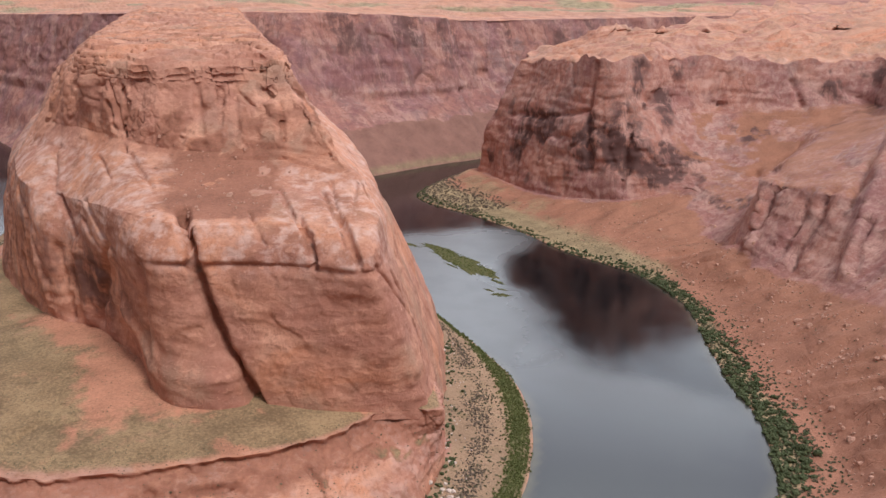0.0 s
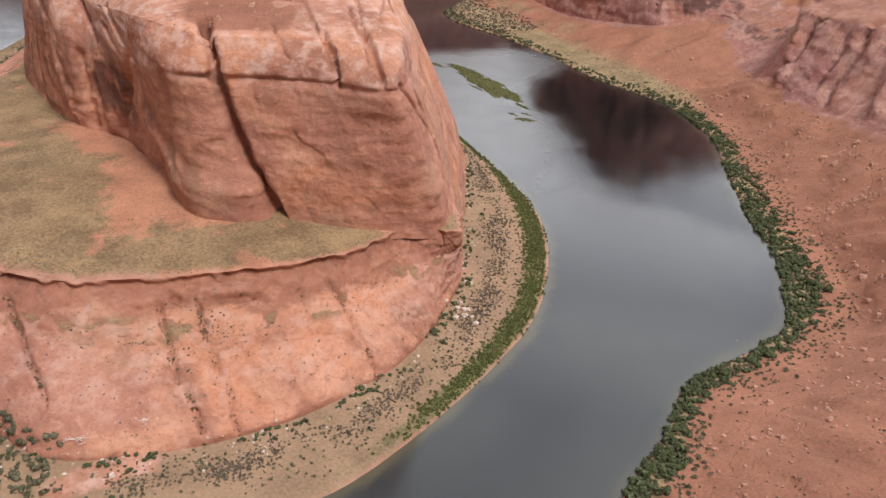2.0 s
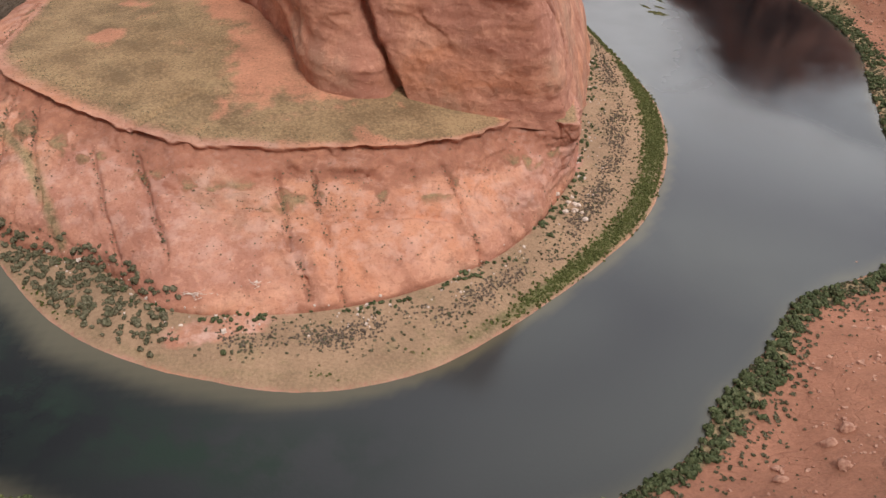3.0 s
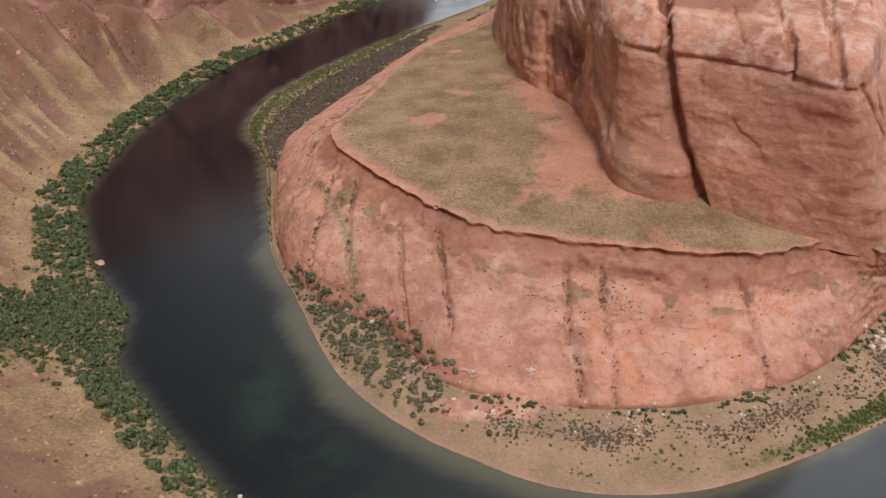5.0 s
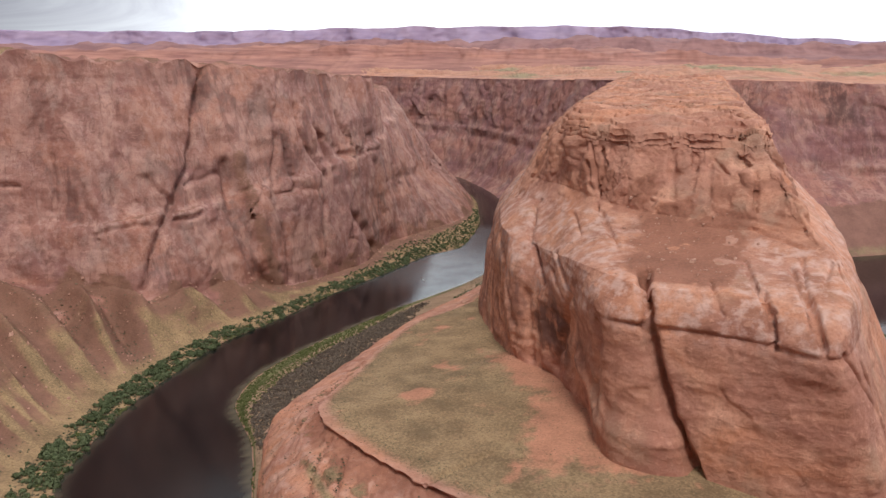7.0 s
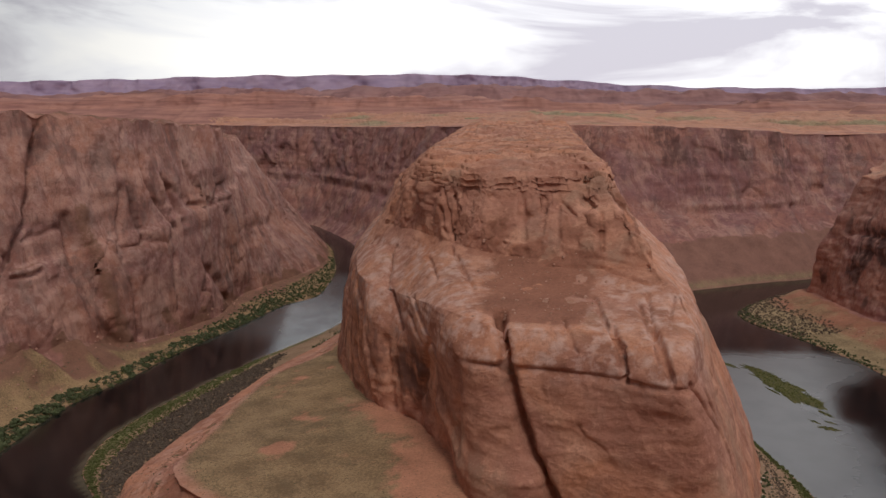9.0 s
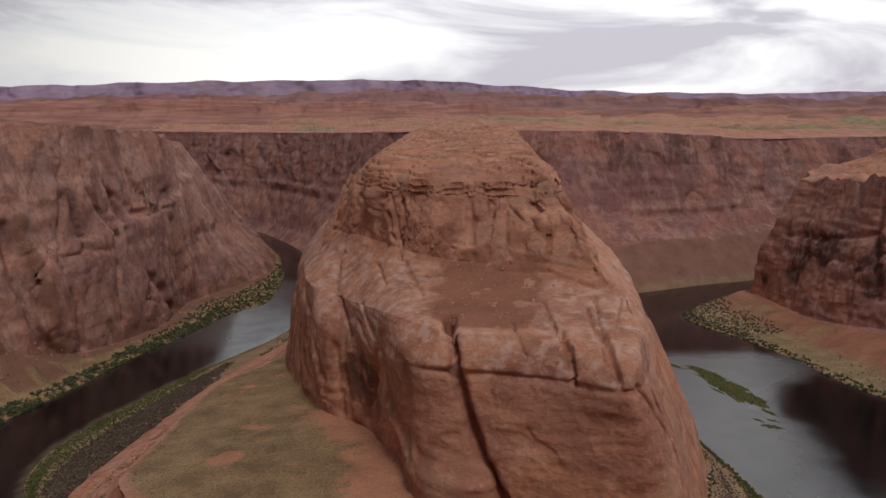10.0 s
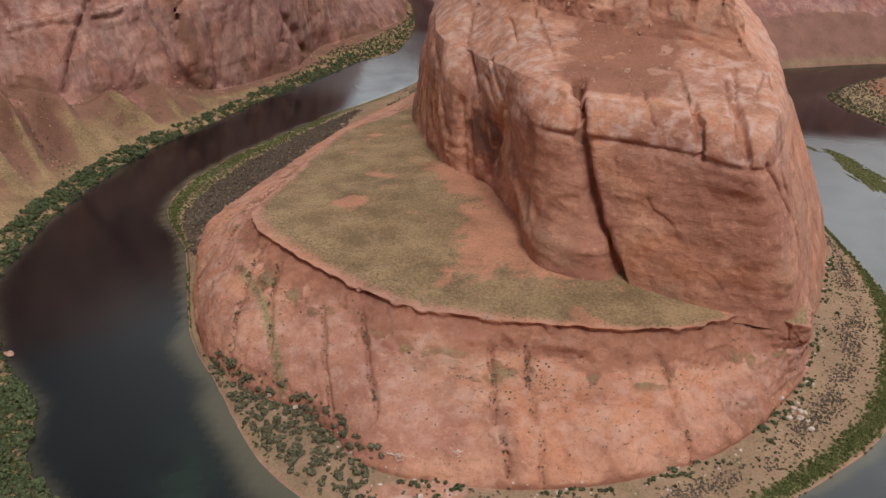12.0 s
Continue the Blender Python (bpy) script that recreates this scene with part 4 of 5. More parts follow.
# tan lower slope; crests paler than gullies puts the ribs' shading into colour
dry = np.maximum(dry, low * smooth(0.15, 0.75, rib + 0.3 * patch) * (1 - smooth(2.2, 2.7, b + 0.3 * patch)))
low = smooth(0.7, 1.2, b) * (1 - smooth(2.70, 3.10, b - 0.22 * rib + 0.35 * patch))
# varnish mask also paints the slab's shaded left face and darkens the high cleft
masks = mask_of(g, n, scree=np.maximum(low + 0.5 * flat * smooth(3, 3.3, b) + 0.6 * top, 0.9 * np.exp(-(off_line(g, SLAB) / 10) ** 2)), dry=dry, varnish=np.maximum(0.55 * varnish, np.maximum(0.8 * np.exp(-(off_line(g, laid(g, RENTS[1][0], -25)) / 9) ** 2), 1.0 * np.exp(-(off_line(g, SLAB_EDGE) / 8) ** 2))),
                pale=np.maximum(face * (0.3 * np.exp(-((lie - 3) / 7.0) ** 2) * smooth(-0.5, 0.1, patch) + 0.35), sum(np.exp(-(off_line(g, line) / 4.5) ** 2) for line in PALE_LEDGES)))
rows = np.cumsum([0, 3 + 10 + 46, 46 + 56, 30 + 20])
for name, a in (("canyon_slope_west", 0), ("canyon_wall_west", 1), ("plateau_west", 2)):
    e = sheet(name, g[rows[a]:rows[a + 1] + 1], WALL, masks[rows[a]:rows[a + 1] + 1])
    tagged(e, {0: "tan scree slope with gullies above a shrubby bank", 1: "sheer mauve-red canyon wall with vertical joints", 2: "bare sandstone plateau with sparse dry grass"}[a], ("slope", "canyon wall", "plateau")[a], kind="structure")

# ---- the far wall beyond the neck, and the desert behind it ----
SHORE_F = [(2800, 2150), (800, 1720), (543, 1590), (440, 1548), (330, 1490), (200, 1440), (-120, 1600), (-260, 1850), (-330, 2020), (-440, 2235), (-560, 2330), (-1100, 2600)]
TALUS_F = [(2800, 2250, 60), (790, 1800, 62), (530, 1665, 66), (425, 1620, 68), (310, 1565, 66), (190, 1520, 60), (-100, 1680, 40), (-228, 1880, 26), (-305, 2038, 22), (-428, 2248, 20), (-558, 2342, 20), (-1100, 2630, 20)]
LEDGE_F = [(2790, 2300, 112), (785, 1850, 110), (520, 1715, 112), (412, 1672, 112), (295, 1635, 112), (185, 1600, 112), (-80, 1740, 112), (-205, 1950, 112), (-290, 2100, 112), (-430, 2310, 112), (-580, 2400, 112), (-1100, 2690, 112)]
RIM_F = [(2780, 2350, 236), (780, 1900, 232), (510, 1760, 242), (400, 1712, 249), (280, 1680, 254), (180, 1670, 256), (-60, 1800, 252), (-180, 2000, 245), (-270, 2150, 240), (-430, 2350, 236), (-600, 2440, 235), (-1100, 2730, 235)]
BACK_F = [(3100, 2600, 248), (1000, 2500, 246), (650, 2400, 250), (450, 2380, 252), (300, 2370, 254), (180, 2360, 255), (-60, 2500, 254), (-250, 2700, 252), (-400, 2800, 250), (-600, 2900, 248), (-850, 2950, 246), (-1600, 3150, 246)]
END_F = [(4700 * math.sin(radians(a)), 4700 * math.cos(radians(a)), h) for a, h in ((64, 268), (42, 264), (26, 262), (17, 262), (10, 262), (4, 262), (-3, 262), (-9, 264), (-14, 266), (-21, 268), (-30, 270), (-58, 272))]
at = stations(RIM_F, 3.6, 3.8)
g, band = loft([outward(SHORE_F, -14, -3), at_z(SHORE_F, 0.15), TALUS_F, LEDGE_F, RIM_F, BACK_F, END_F],
               [(3, 1, 1), (22, 1, 1.1), (16, 1, 1), (40, 1, 0.95), (40, 1, 1), (50, 1.3, 1)], at)
g, n = weather(g, band, -1, [(0, 0, 0, 0, 0), (3, 0, 1.0, 0.5, 0.5), (5, 1.2, 5.0, 1.6, 0.8), (6, 0.9, 11.0, 2.2, 0.8), (1.0, 0.4, 0, 0, 0.2), (3, 0, 0, 0, 0)], (85, 190), (28, 70), 0.4)
x, y, z = g[..., 0], g[..., 1], g[..., 2]
b = band[:, None] + 0 * x
patch = fbm(x / 60, y / 60, z / 60, 4)
shelf = smooth(-0.5, 0.2, fbm(x / 150, y / 150, z * 0, 2)) * 4.5
g += n * (shelf * (np.exp(-((b - 3.02) / 0.05) ** 2) - np.exp(-((b - 2.86) / 0.07) ** 2)))[..., None]
wide = fbm(x / 500 + 3, y / 260, z * 0, 4)
g[..., 2] += smooth(4.5, 5.2, b) * (10 * fbm(x / 260, y / 160, z * 0, 4))
g[..., 2] += smooth(4.08, 4.4, b) * (terrace(20 * fbm(x / 330 + 7, y / 120, z * 0, 4) + 9, 4.5) - 8)
top = smooth(4.02, 4.25, b)
masks = mask_of(g, n, scree=smooth(0.7, 1.0, b) * (1 - smooth(1.9, 2.1, b + 0.2 * patch)) * smooth(-150, 0, x) + 0.5 * top, dry=np.maximum(top * smooth(0.0, 0.35, wide), 0.5 * np.exp(-((b - 1.1) / 0.15) ** 2) * smooth(-150, 0, x)),
                varnish=(0.4 + 0.4 * smooth(-100, 200, x)) * smooth(-0.1, 0.35, fbm(x / 70, y / 70, z / 110, 3)) * smooth(3.2, 3.6, b) * (1 - smooth(4, 4.05, b)), pale=0.4 * np.exp(-((b - 3.0) / 0.08) ** 2))
tagged(sheet("canyon_wall_far", g[:82], FAR, masks[:82]), "distant purple-red canyon wall above a scree apron", "canyon wall", kind="structure")
tagged(sheet("ground", g[81:], DESERT, masks[81:]), "open red desert with pale green flats", "desert", kind="structure")

# ---- far mesas ----
def mesa(name, line, lift, foot, material, label, seed):
    """A long scarp: talus foot, cliff band and flat top."""
    levels = [[(x, y - foot, z0 - 32) for x, y, z0, h in line], [(x, y - foot * 0.35, z0 + 0.5 * h) for x, y, z0, h in line],
              [(x, y - foot * 0.25, z0 + h) for x, y, z0, h in line], [(x, y + 90, z0 + h) for x, y, z0, h in line], [(x, y + 95, z0 - 10) for x, y, z0, h in line]]
    s = np.linspace(0, len(line) - 1, 700)
    m, band = loft(levels, [(12, 1, 1), (14, 1, 1), (4, 1, 1), (1, 1, 1)], s)
    m = m.copy()
    m[..., 1] += 55 * fbm(m[..., 0] / 130 + seed, m[..., 2] / 200, m[..., 1] * 0, 5)
    m[..., 2] += (4 * np.tanh(4 * perlin(m[..., 0] / 170 + seed, m[..., 0] * 0 + seed, m[..., 0] * 0)) + 1.5 * perlin(m[..., 0] / 40, m[..., 1] / 40, m[..., 0] * 0) + lift * fbm(m[..., 0] / 190 + seed, m[..., 1] / 120, m[..., 0] * 0, 5)) * smooth(0.4, 2, band)[:, None]
    return tagged(sheet(name, m, material, mask_of(m, m)), label, "mesa", kind="structure")


def plain(name, a, b, scale, rough=0.9, stretch=(1, 1, 1)):
    m = Nodes(name)
    f = m.noise(scale, 6, 0.6, stretch)
    m.bump((f, 0.5, 0.5 / scale * 0.02))
    return m.done(m.ramp(f, (0.35, a), (0.65, b)), rough)


# the lavender haze of distance is painted into the mesa's base colour
PURPLE = plain("hazed_mesa", (0.33, 0.245, 0.36), (0.45, 0.335, 0.44), 1.0, stretch=(0.006, 0.006, 0.04))
REDHILL = plain("red_hills", (0.24, 0.122, 0.122), (0.36, 0.192, 0.176), 1.0, stretch=(0.01, 0.01, 0.05))
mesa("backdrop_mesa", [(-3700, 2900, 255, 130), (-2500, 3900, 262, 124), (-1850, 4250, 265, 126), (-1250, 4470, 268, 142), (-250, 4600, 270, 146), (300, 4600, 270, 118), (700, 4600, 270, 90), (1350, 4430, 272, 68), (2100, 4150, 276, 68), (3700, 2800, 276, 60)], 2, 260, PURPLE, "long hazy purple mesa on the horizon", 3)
mesa("backdrop_hills", [(-3000, 3100, 250, 56), (-1500, 3500, 255, 66), (-1000, 3600, 256, 84), (-600, 3650, 258, 78), (-100, 3700, 258, 92), (350, 3750, 258, 72), (800, 3750, 258, 66), (1300, 3600, 258, 48), (2000, 3300, 260, 52), (3200, 2600, 262, 50)], 26, 620, REDHILL, "low reddish hills before the mesa", 11)
ORANGE = plain("orange_ledges", (0.27, 0.125, 0.108), (0.47, 0.230, 0.176), 1.0, stretch=(0.008, 0.008, 0.12))
mesa("backdrop_ledges", [(-2600, 2500, 249, 26), (-1500, 2850, 251, 52), (-900, 2980, 252, 66), (-500, 3060, 252, 50), (-100, 3100, 252, 52), (350, 3150, 252, 22), (900, 3080, 252, 28), (1600, 2750, 254, 24), (2600, 2150, 256, 28)], 24, 340, ORANGE, "broken orange rock ledges on the open desert", 29)


# ---- the river ----
def water_material():
    m = Nodes("river_water")
    shallow, weed, sky_sheen, wind_sheen = m.masks()
    wave = m.noise(0.55, 4, 0.6)
    slow = m.noise(0.03, 5, 0.6)
    # mirrored sky is painted in as a paler base colour on open water
    c = m.mix(shallow, m.mix(sky_sheen, (0.005, 0.006, 0.007), (0.042, 0.044, 0.045)), (0.105, 0.092, 0.062))
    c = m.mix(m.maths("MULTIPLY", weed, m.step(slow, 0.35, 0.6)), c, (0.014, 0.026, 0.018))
    # sky glare on the ruffled reaches, also painted into the base colour
    c = m.mix(wind_sheen, c, (0.155, 0.160, 0.164))
    m.bump((wave, 0.16, 0.25))
    out = m.done(c, 0.10, 0.5)
    m.bsdf.inputs["IOR"].default_value = 1.33
    # glassy where it is calm, rough where the wind ruffles it
    rough = m.maths("ADD", m.maths("MULTIPLY", m.step(slow, 0.35, 0.7), 0.08), 0.07)
    m.k.new(m.maths("ADD", rough, m.maths("MULTIPLY", wind_sheen, 0.22)), m.bsdf.inputs["Roughness"])
    return out


gx, gy = np.meshgrid(np.arange(-1200, 1300, 6.0), np.arange(210, 2700, 6.0))
g = np.stack([gx, gy, gx * 0], -1)
edge = 5 * fbm(gx / 40, gy / 40, gx * 0, 3)
inner = nearest(gx, gy, INNER_SHORE) + edge
outer = np.minimum(nearest(gx, gy, SHORE_E), nearest(gx, gy, SHORE_W)) + edge
front = smooth(60, -60, gx) * smooth(560, 470, gy)
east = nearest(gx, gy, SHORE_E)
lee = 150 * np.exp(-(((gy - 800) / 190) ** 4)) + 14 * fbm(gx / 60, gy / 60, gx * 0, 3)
wind_sheen = np.maximum(smooth(0, 160, gx) * smooth(-28, 28, east - lee) * smooth(1130, 1080, gy) * smooth(470, 800, gy + 0.6 * (gx - 250)), 0.35 * smooth(1100, 1230, gy) * (gx < 0) * smooth(1650, 1560, gy))
wind_sheen = np.maximum(wind_sheen, 0.12 * np.exp(-(((gx + 285) / 40) ** 2 + ((gy - 545) / 60) ** 2)))
# painted sheen stops at the eastern lee, where the mirrored cliff looks dark
masks = mask_of(g, g, scree=np.maximum(np.exp(-((inner / (6 + 9 * front)) ** 4)), 0.6 * np.exp(-((outer / 6) ** 2))), dry=np.exp(-((inner - 44) / 20) ** 2) * front * smooth(-225, -165, gx), varnish=np.maximum(smooth(-200, 90, gx), wind_sheen * (gx > 0)) * smooth(1150, 1100, gy) * smooth(-20, 40, east - lee + 60 * smooth(620, 480, gy)), pale=wind_sheen)
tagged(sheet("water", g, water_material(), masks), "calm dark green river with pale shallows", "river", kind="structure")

# ---- plants ----
def leaf_material(name, a, b, c):
    m = Nodes(name)
    info = m.n.new("ShaderNodeNewGeometry")
    col = m.ramp(info.outputs["Random Per Island"], (0.0, a), (1.0, c), (0.5, b))
    wide, each = m.noise(0.05, 3), m.noise(0.30, 2)
    col = m.mix(m.step(wide, 0.35, 0.65), col, m.mix(0.45, col, a))
    col = m.mix(m.step(each, 0.45, 0.65), col, m.mix(0.65, col, c))
    return m.done(col, 0.8, 0.15)


GREEN = leaf_material("riverside_leaves", (0.052, 0.066, 0.028), (0.094, 0.112, 0.050), (0.150, 0.162, 0.084))
SAGE = leaf_material("sage_leaves", (0.082, 0.080, 0.044), (0.145, 0.132, 0.080), (0.225, 0.195, 0.128))
REED = leaf_material("reed_leaves", (0.075, 0.090, 0.026), (0.122, 0.134, 0.042), (0.178, 0.178, 0.072))
DEAD = leaf_material("bare_brush", (0.105, 0.074, 0.056), (0.160, 0.118, 0.090), (0.225, 0.172, 0.130))
BARK = plain("bark", (0.11, 0.08, 0.06), (0.18, 0.14, 0.10), 6.0)
STONE = plain("fallen_stone", (0.34, 0.17, 0.12), (0.56, 0.33, 0.24), 0.5)
PALE = plain("bleached_stone", (0.52, 0.40, 0.34), (0.72, 0.60, 0.52), 0.8)

rng = np.random.RandomState(21)


def clump(seed, leaves, size, lobes=4, tall=0.8):
    """A shrub one metre across: leafy lobes of small folded blades, open between."""
    r = np.random.RandomState(seed)
    centre = np.stack([r.uniform(-0.27, 0.27, lobes), r.uniform(-0.27, 0.27, lobes), r.uniform(0.18, 0.42, lobes) * tall], 1)
    centre[0] = (0, 0, 0.36 * tall)
    radius = r.uniform(0.17, 0.29, lobes)
    k = r.randint(0, lobes, leaves)
    d = r.normal(size=(leaves, 3))
    d /= np.linalg.norm(d, axis=1, keepdims=True)
    p = centre[k] + d * (radius[k] * r.uniform(0.65, 1.08, leaves))[:, None] * np.array([1, 1, tall])
    p[:, 2] = np.maximum(p[:, 2], 0.02)
    u = np.cross(d, r.normal(size=(leaves, 3)))
    u /= np.linalg.norm(u, axis=1, keepdims=True)
    v = np.cross(d, u) + d * r.uniform(-0.5, 0.5, (leaves, 1))
    s = (size * r.uniform(0.6, 1.3, leaves))[:, None]
    quad = np.stack([p - u * s - v * s * 0.6, p + u * s - v * s * 0.6 + d * s * 0.3, p + u * s * 0.7 + v * s, p - u * s * 0.8 + v * s * 0.8 - d * s * 0.3], 1)
    return quad.reshape(-1, 3)


def quads_mesh(name, verts, material):
    n = len(verts)
    me = bpy.data.meshes.new(name)
    me.vertices.add(n)
    me.vertices.foreach_set("co", np.asarray(verts, np.float32).reshape(-1))
    me.loops.add(n)
    me.loops.foreach_set("vertex_index", np.arange(n, dtype=np.int32))
    me.polygons.add(n // 4)
    me.polygons.foreach_set("loop_start", np.arange(0, n, 4, dtype=np.int32))
    me.update(calc_edges=True)
    me.materials.append(material)
    return me


def pick(grid, weight, count):
    """Places on a lofted ground, by area and weight."""
    g = grid
    a = np.linalg.norm(np.cross(np.gradient(g, axis=0), np.gradient(g, axis=1)), axis=2) * np.clip(weight, 0, None)
    p = a.ravel() / a.sum()
    i = rng.choice(p.size, count, p=p)
    jitter = rng.uniform(-0.5, 0.5, (count, 3)) * np.array([2.4, 2.4, 0])
    return g.reshape(-1, 3)[i] + jitter


def thicket(name, places, sizes, seeds, leaves, leaf, material, label, category="shrubs", tall=0.8, parent=None):
    """Many shrubs nobody could count, as one mesh."""
    kinds = [clump(s, leaves, leaf, tall=tall) for s in seeds]
    out = []
    for p, s in zip(places, sizes):
        k = kinds[rng.randint(len(kinds))]
        a = rng.uniform(0, 6.283)
        c, n = math.cos(a) * s, math.sin(a) * s
        q = np.empty_like(k)
        q[:, 0], q[:, 1], q[:, 2] = k[:, 0] * c - k[:, 1] * n + p[0], k[:, 0] * n + k[:, 1] * c + p[1], k[:, 2] * s * rng.uniform(0.8, 1.2) + p[2] - 0.06 * s
        out.append(q)
    ob = new(name, quads_mesh(name, np.concatenate(out), material))
    return tagged(ob, label, category, kind="stuff")


def noisy(x, y, scale, shift=0.0):
    return fbm(x / scale + shift, y / scale, x * 0, 3)


wg, wb, w_rib = WEST
eg, eb, _ = EAST_GRID
bg, bb, b_wet, b_left, b_meadow = BENCH
bx, by = bg[..., 0], bg[..., 1]
wx, wy = wg[..., 0], wg[..., 1]
ex, ey = eg[..., 0], eg[..., 1]

w_bank = smooth(0.93, 1.0, wb) * (1 - smooth(1.80, 2.02, wb))
e_bank = smooth(0.93, 1.0, eb) * (1 - smooth(1.40, 1.75, eb)) * smooth(1000, 700, ey)

# leafy shrubs one by one along both outer banks, then the closed thicket behind them
SHRUBS = []
for s in range(6):
    SHRUBS.append(quads_mesh("riverside_shrub", clump(100 + s, 260, 0.085, lobes=6, tall=0.85), GREEN))


def single_shrubs(places, low, high, label, group):
    for p in places:
        ob = new("riverside_shrub", SHRUBS[rng.randint(len(SHRUBS))])
        s = rng.uniform(low, high)
        ob.matrix_world = pose(p[0], p[1], p[2] - 0.06 * s, 0, 0, rng.uniform(0, 360)) @ Matrix.Diagonal((s, s, s * rng.uniform(0.7, 1.0), 1))
        tagged(ob, label, "shrub", group)


single_shrubs(pick(wg, w_bank * (wy < 900) * (wx < -30) * smooth(-0.5, 0.1, noisy(wx, wy, 25)), 150), 4.5, 11.5, "dense dark green shrub on the river bank", "shrubs on the western bank")
single_shrubs(pick(eg, e_bank * (ey < 620) * (ex > 90), 130), 3.5, 7.5, "dense green shrub on the sandy bank", "shrubs on the eastern bank")
thicket("western_thicket", pick(wg, w_bank * (wx < -20) * smooth(1500, 1200, wy) * (0.12 + smooth(-0.35, 0.25, noisy(wx, wy, 30, 5))), 1700), 2.2 + 6.3 * rng.uniform(0, 1, 1700) ** 1.8, range(30, 36), 120, 0.115, GREEN, "closed green thicket along the western river bank")
thicket("western_undergrowth", pick(wg, w_bank * (wx < -20) * smooth(1400, 1100, wy), 2600), rng.uniform(1.8, 3.6, 2600), range(134, 138), 40, 0.15, SAGE, "low olive undergrowth between bank shrubs", tall=0.45)
thicket("eastern_undergrowth", pick(eg, e_bank * (ex > 60), 2000), rng.uniform(1.8, 3.4, 2000), range(138, 142), 40, 0.15, SAGE, "low olive undergrowth between bank shrubs", tall=0.45)
thicket("bank_grass", pick(wg, w_bank * (wx < -60) * (wb < 1.6) * smooth(0.05, 0.4, noisy(wx, wy, 22, 9)), 900), rng.uniform(2.0, 4.5, 900), range(54, 58), 50, 0.14, REED, "bright green grass between the bank shrubs", "grass", tall=0.5)
thicket("eastern_thicket", pick(eg, e_bank * (ex > 60) * smooth(-0.6, 0.2, noisy(ex, ey, 40) + 0.1) * (1 - 0.8 * smooth(1.3, 1.75, eb)), 1400), 2.0 + 4.6 * rng.uniform(0, 1, 1400) ** 1.5, range(36, 42), 120, 0.115, GREEN, "closed green thicket along the eastern river bank")
thicket("eastern_sagebrush", pick(eg, smooth(1.4, 1.6, eb) * (1 - smooth(1.9, 2.15, eb)) * smooth(1150, 500, ey) * (ex > 80), 900), rng.uniform(1.5, 3.6, 900), range(42, 46), 70, 0.10, SAGE, "grey-green sagebrush behind the thicket", tall=0.6)
gul_w = smooth(2.0, 2.1, wb) * (1 - smooth(2.85, 3.0, wb)) * smooth(0.15, -0.4, w_rib)
thicket("slope_scrub_west", pick(wg, (gul_w + 0.12 * smooth(2.0, 2.1, wb) * (1 - smooth(2.9, 3.0, wb))) * (wx < -40), 1500), rng.uniform(0.9, 2.8, 1500), range(46, 50), 50, 0.12, SAGE, "low scrub on the tan scree slope", tall=0.6)
thicket("slope_scrub_east", pick(eg, smooth(2.0, 2.1, eb) * (1 - smooth(2.7, 3.0, eb)) * smooth(1500, 900, ey), 900), rng.uniform(0.7, 2.0, 900), range(50, 54), 40, 0.12, SAGE, "sparse low scrub on the red slope", tall=0.6)

far_e = smooth(0.95, 1.0, eb) * (1 - smooth(1.25, 1.4, eb)) * smooth(760, 860, ey) * (ey < 1420)
thicket("eastern_fringe", pick(eg, far_e, 700), rng.uniform(2.0, 4.5, 700), range(110, 114), 60, 0.13, GREEN, "thin green fringe along the far eastern shore")
spit = smooth(1.0, 1.1, eb) * (1 - smooth(2.1, 2.4, eb)) * (ey > 1190) * (ey < 1430) * (ex < 470)
thicket("spit_brush", pick(eg, spit, 900), rng.uniform(1.6, 4.0, 900), range(114, 118), 40, 0.13, DEAD, "dull grey brush on the sandy spit")
far_w = smooth(1.0, 1.1, wb) * (1 - smooth(2.2, 2.6, wb)) * smooth(1120, 1220, wy) * (wy < 1760)
thicket("far_bank_brush", pick(wg, far_w, 1300), rng.uniform(1.8, 4.6, 1300), range(118, 122), 46, 0.13, GREEN, "green brush on the far western bank")

cove = np.exp(-(((wx + 322) / 34) ** 2 + ((wy - 392) / 30) ** 2)) * (wb > 0.97) * (wb < 2.9)
thicket("cove_thicket", pick(wg, cove, 700), rng.uniform(3.0, 6.5, 700), range(126, 130), 110, 0.115, GREEN, "wide green thicket in a side gully")
thicket("cove_grass", pick(wg, cove, 500), rng.uniform(2.0, 4.5, 500), range(130, 134), 50, 0.14, REED, "bright green grass in the side gully", "grass", tall=0.5)

# the inner bank: reeds by the water, brush by the cliff foot, sage between
reed_w = b_wet * smooth(0.98, 1.05, bb) * (1 - smooth(1.24, 1.36, bb)) * np.maximum(smooth(60, 130, bx), 0.35 * smooth(0.0, 0.3, noisy(bx, by, 60)))
thicket("reed_fringe", pick(bg, reed_w * (by < 900), 5200), rng.uniform(1.2, 2.8, 5200), range(60, 64), 30, 0.15, REED, "bright green reeds along the water's edge", "reeds", tall=0.7)
left_reeds = smooth(-255, -290, bx) * (by > 640) * smooth(0.98, 1.05, bb) * (1 - smooth(1.40, 1.55, bb))
thicket("reed_flat", pick(bg, left_reeds, 3000), rng.uniform(1.4, 3.0, 3000), range(64, 68), 30, 0.14, REED, "yellow-green reed flat beside the dark river", "reeds", tall=0.45)
thicket("bare_thicket", pick(bg, b_left * (bb > 1.42) * (bb < 2.05), 4200), rng.uniform(2.0, 4.6, 4200), range(68, 72), 46, 0.10, DEAD, "grey-brown leafless brush between river and rock")
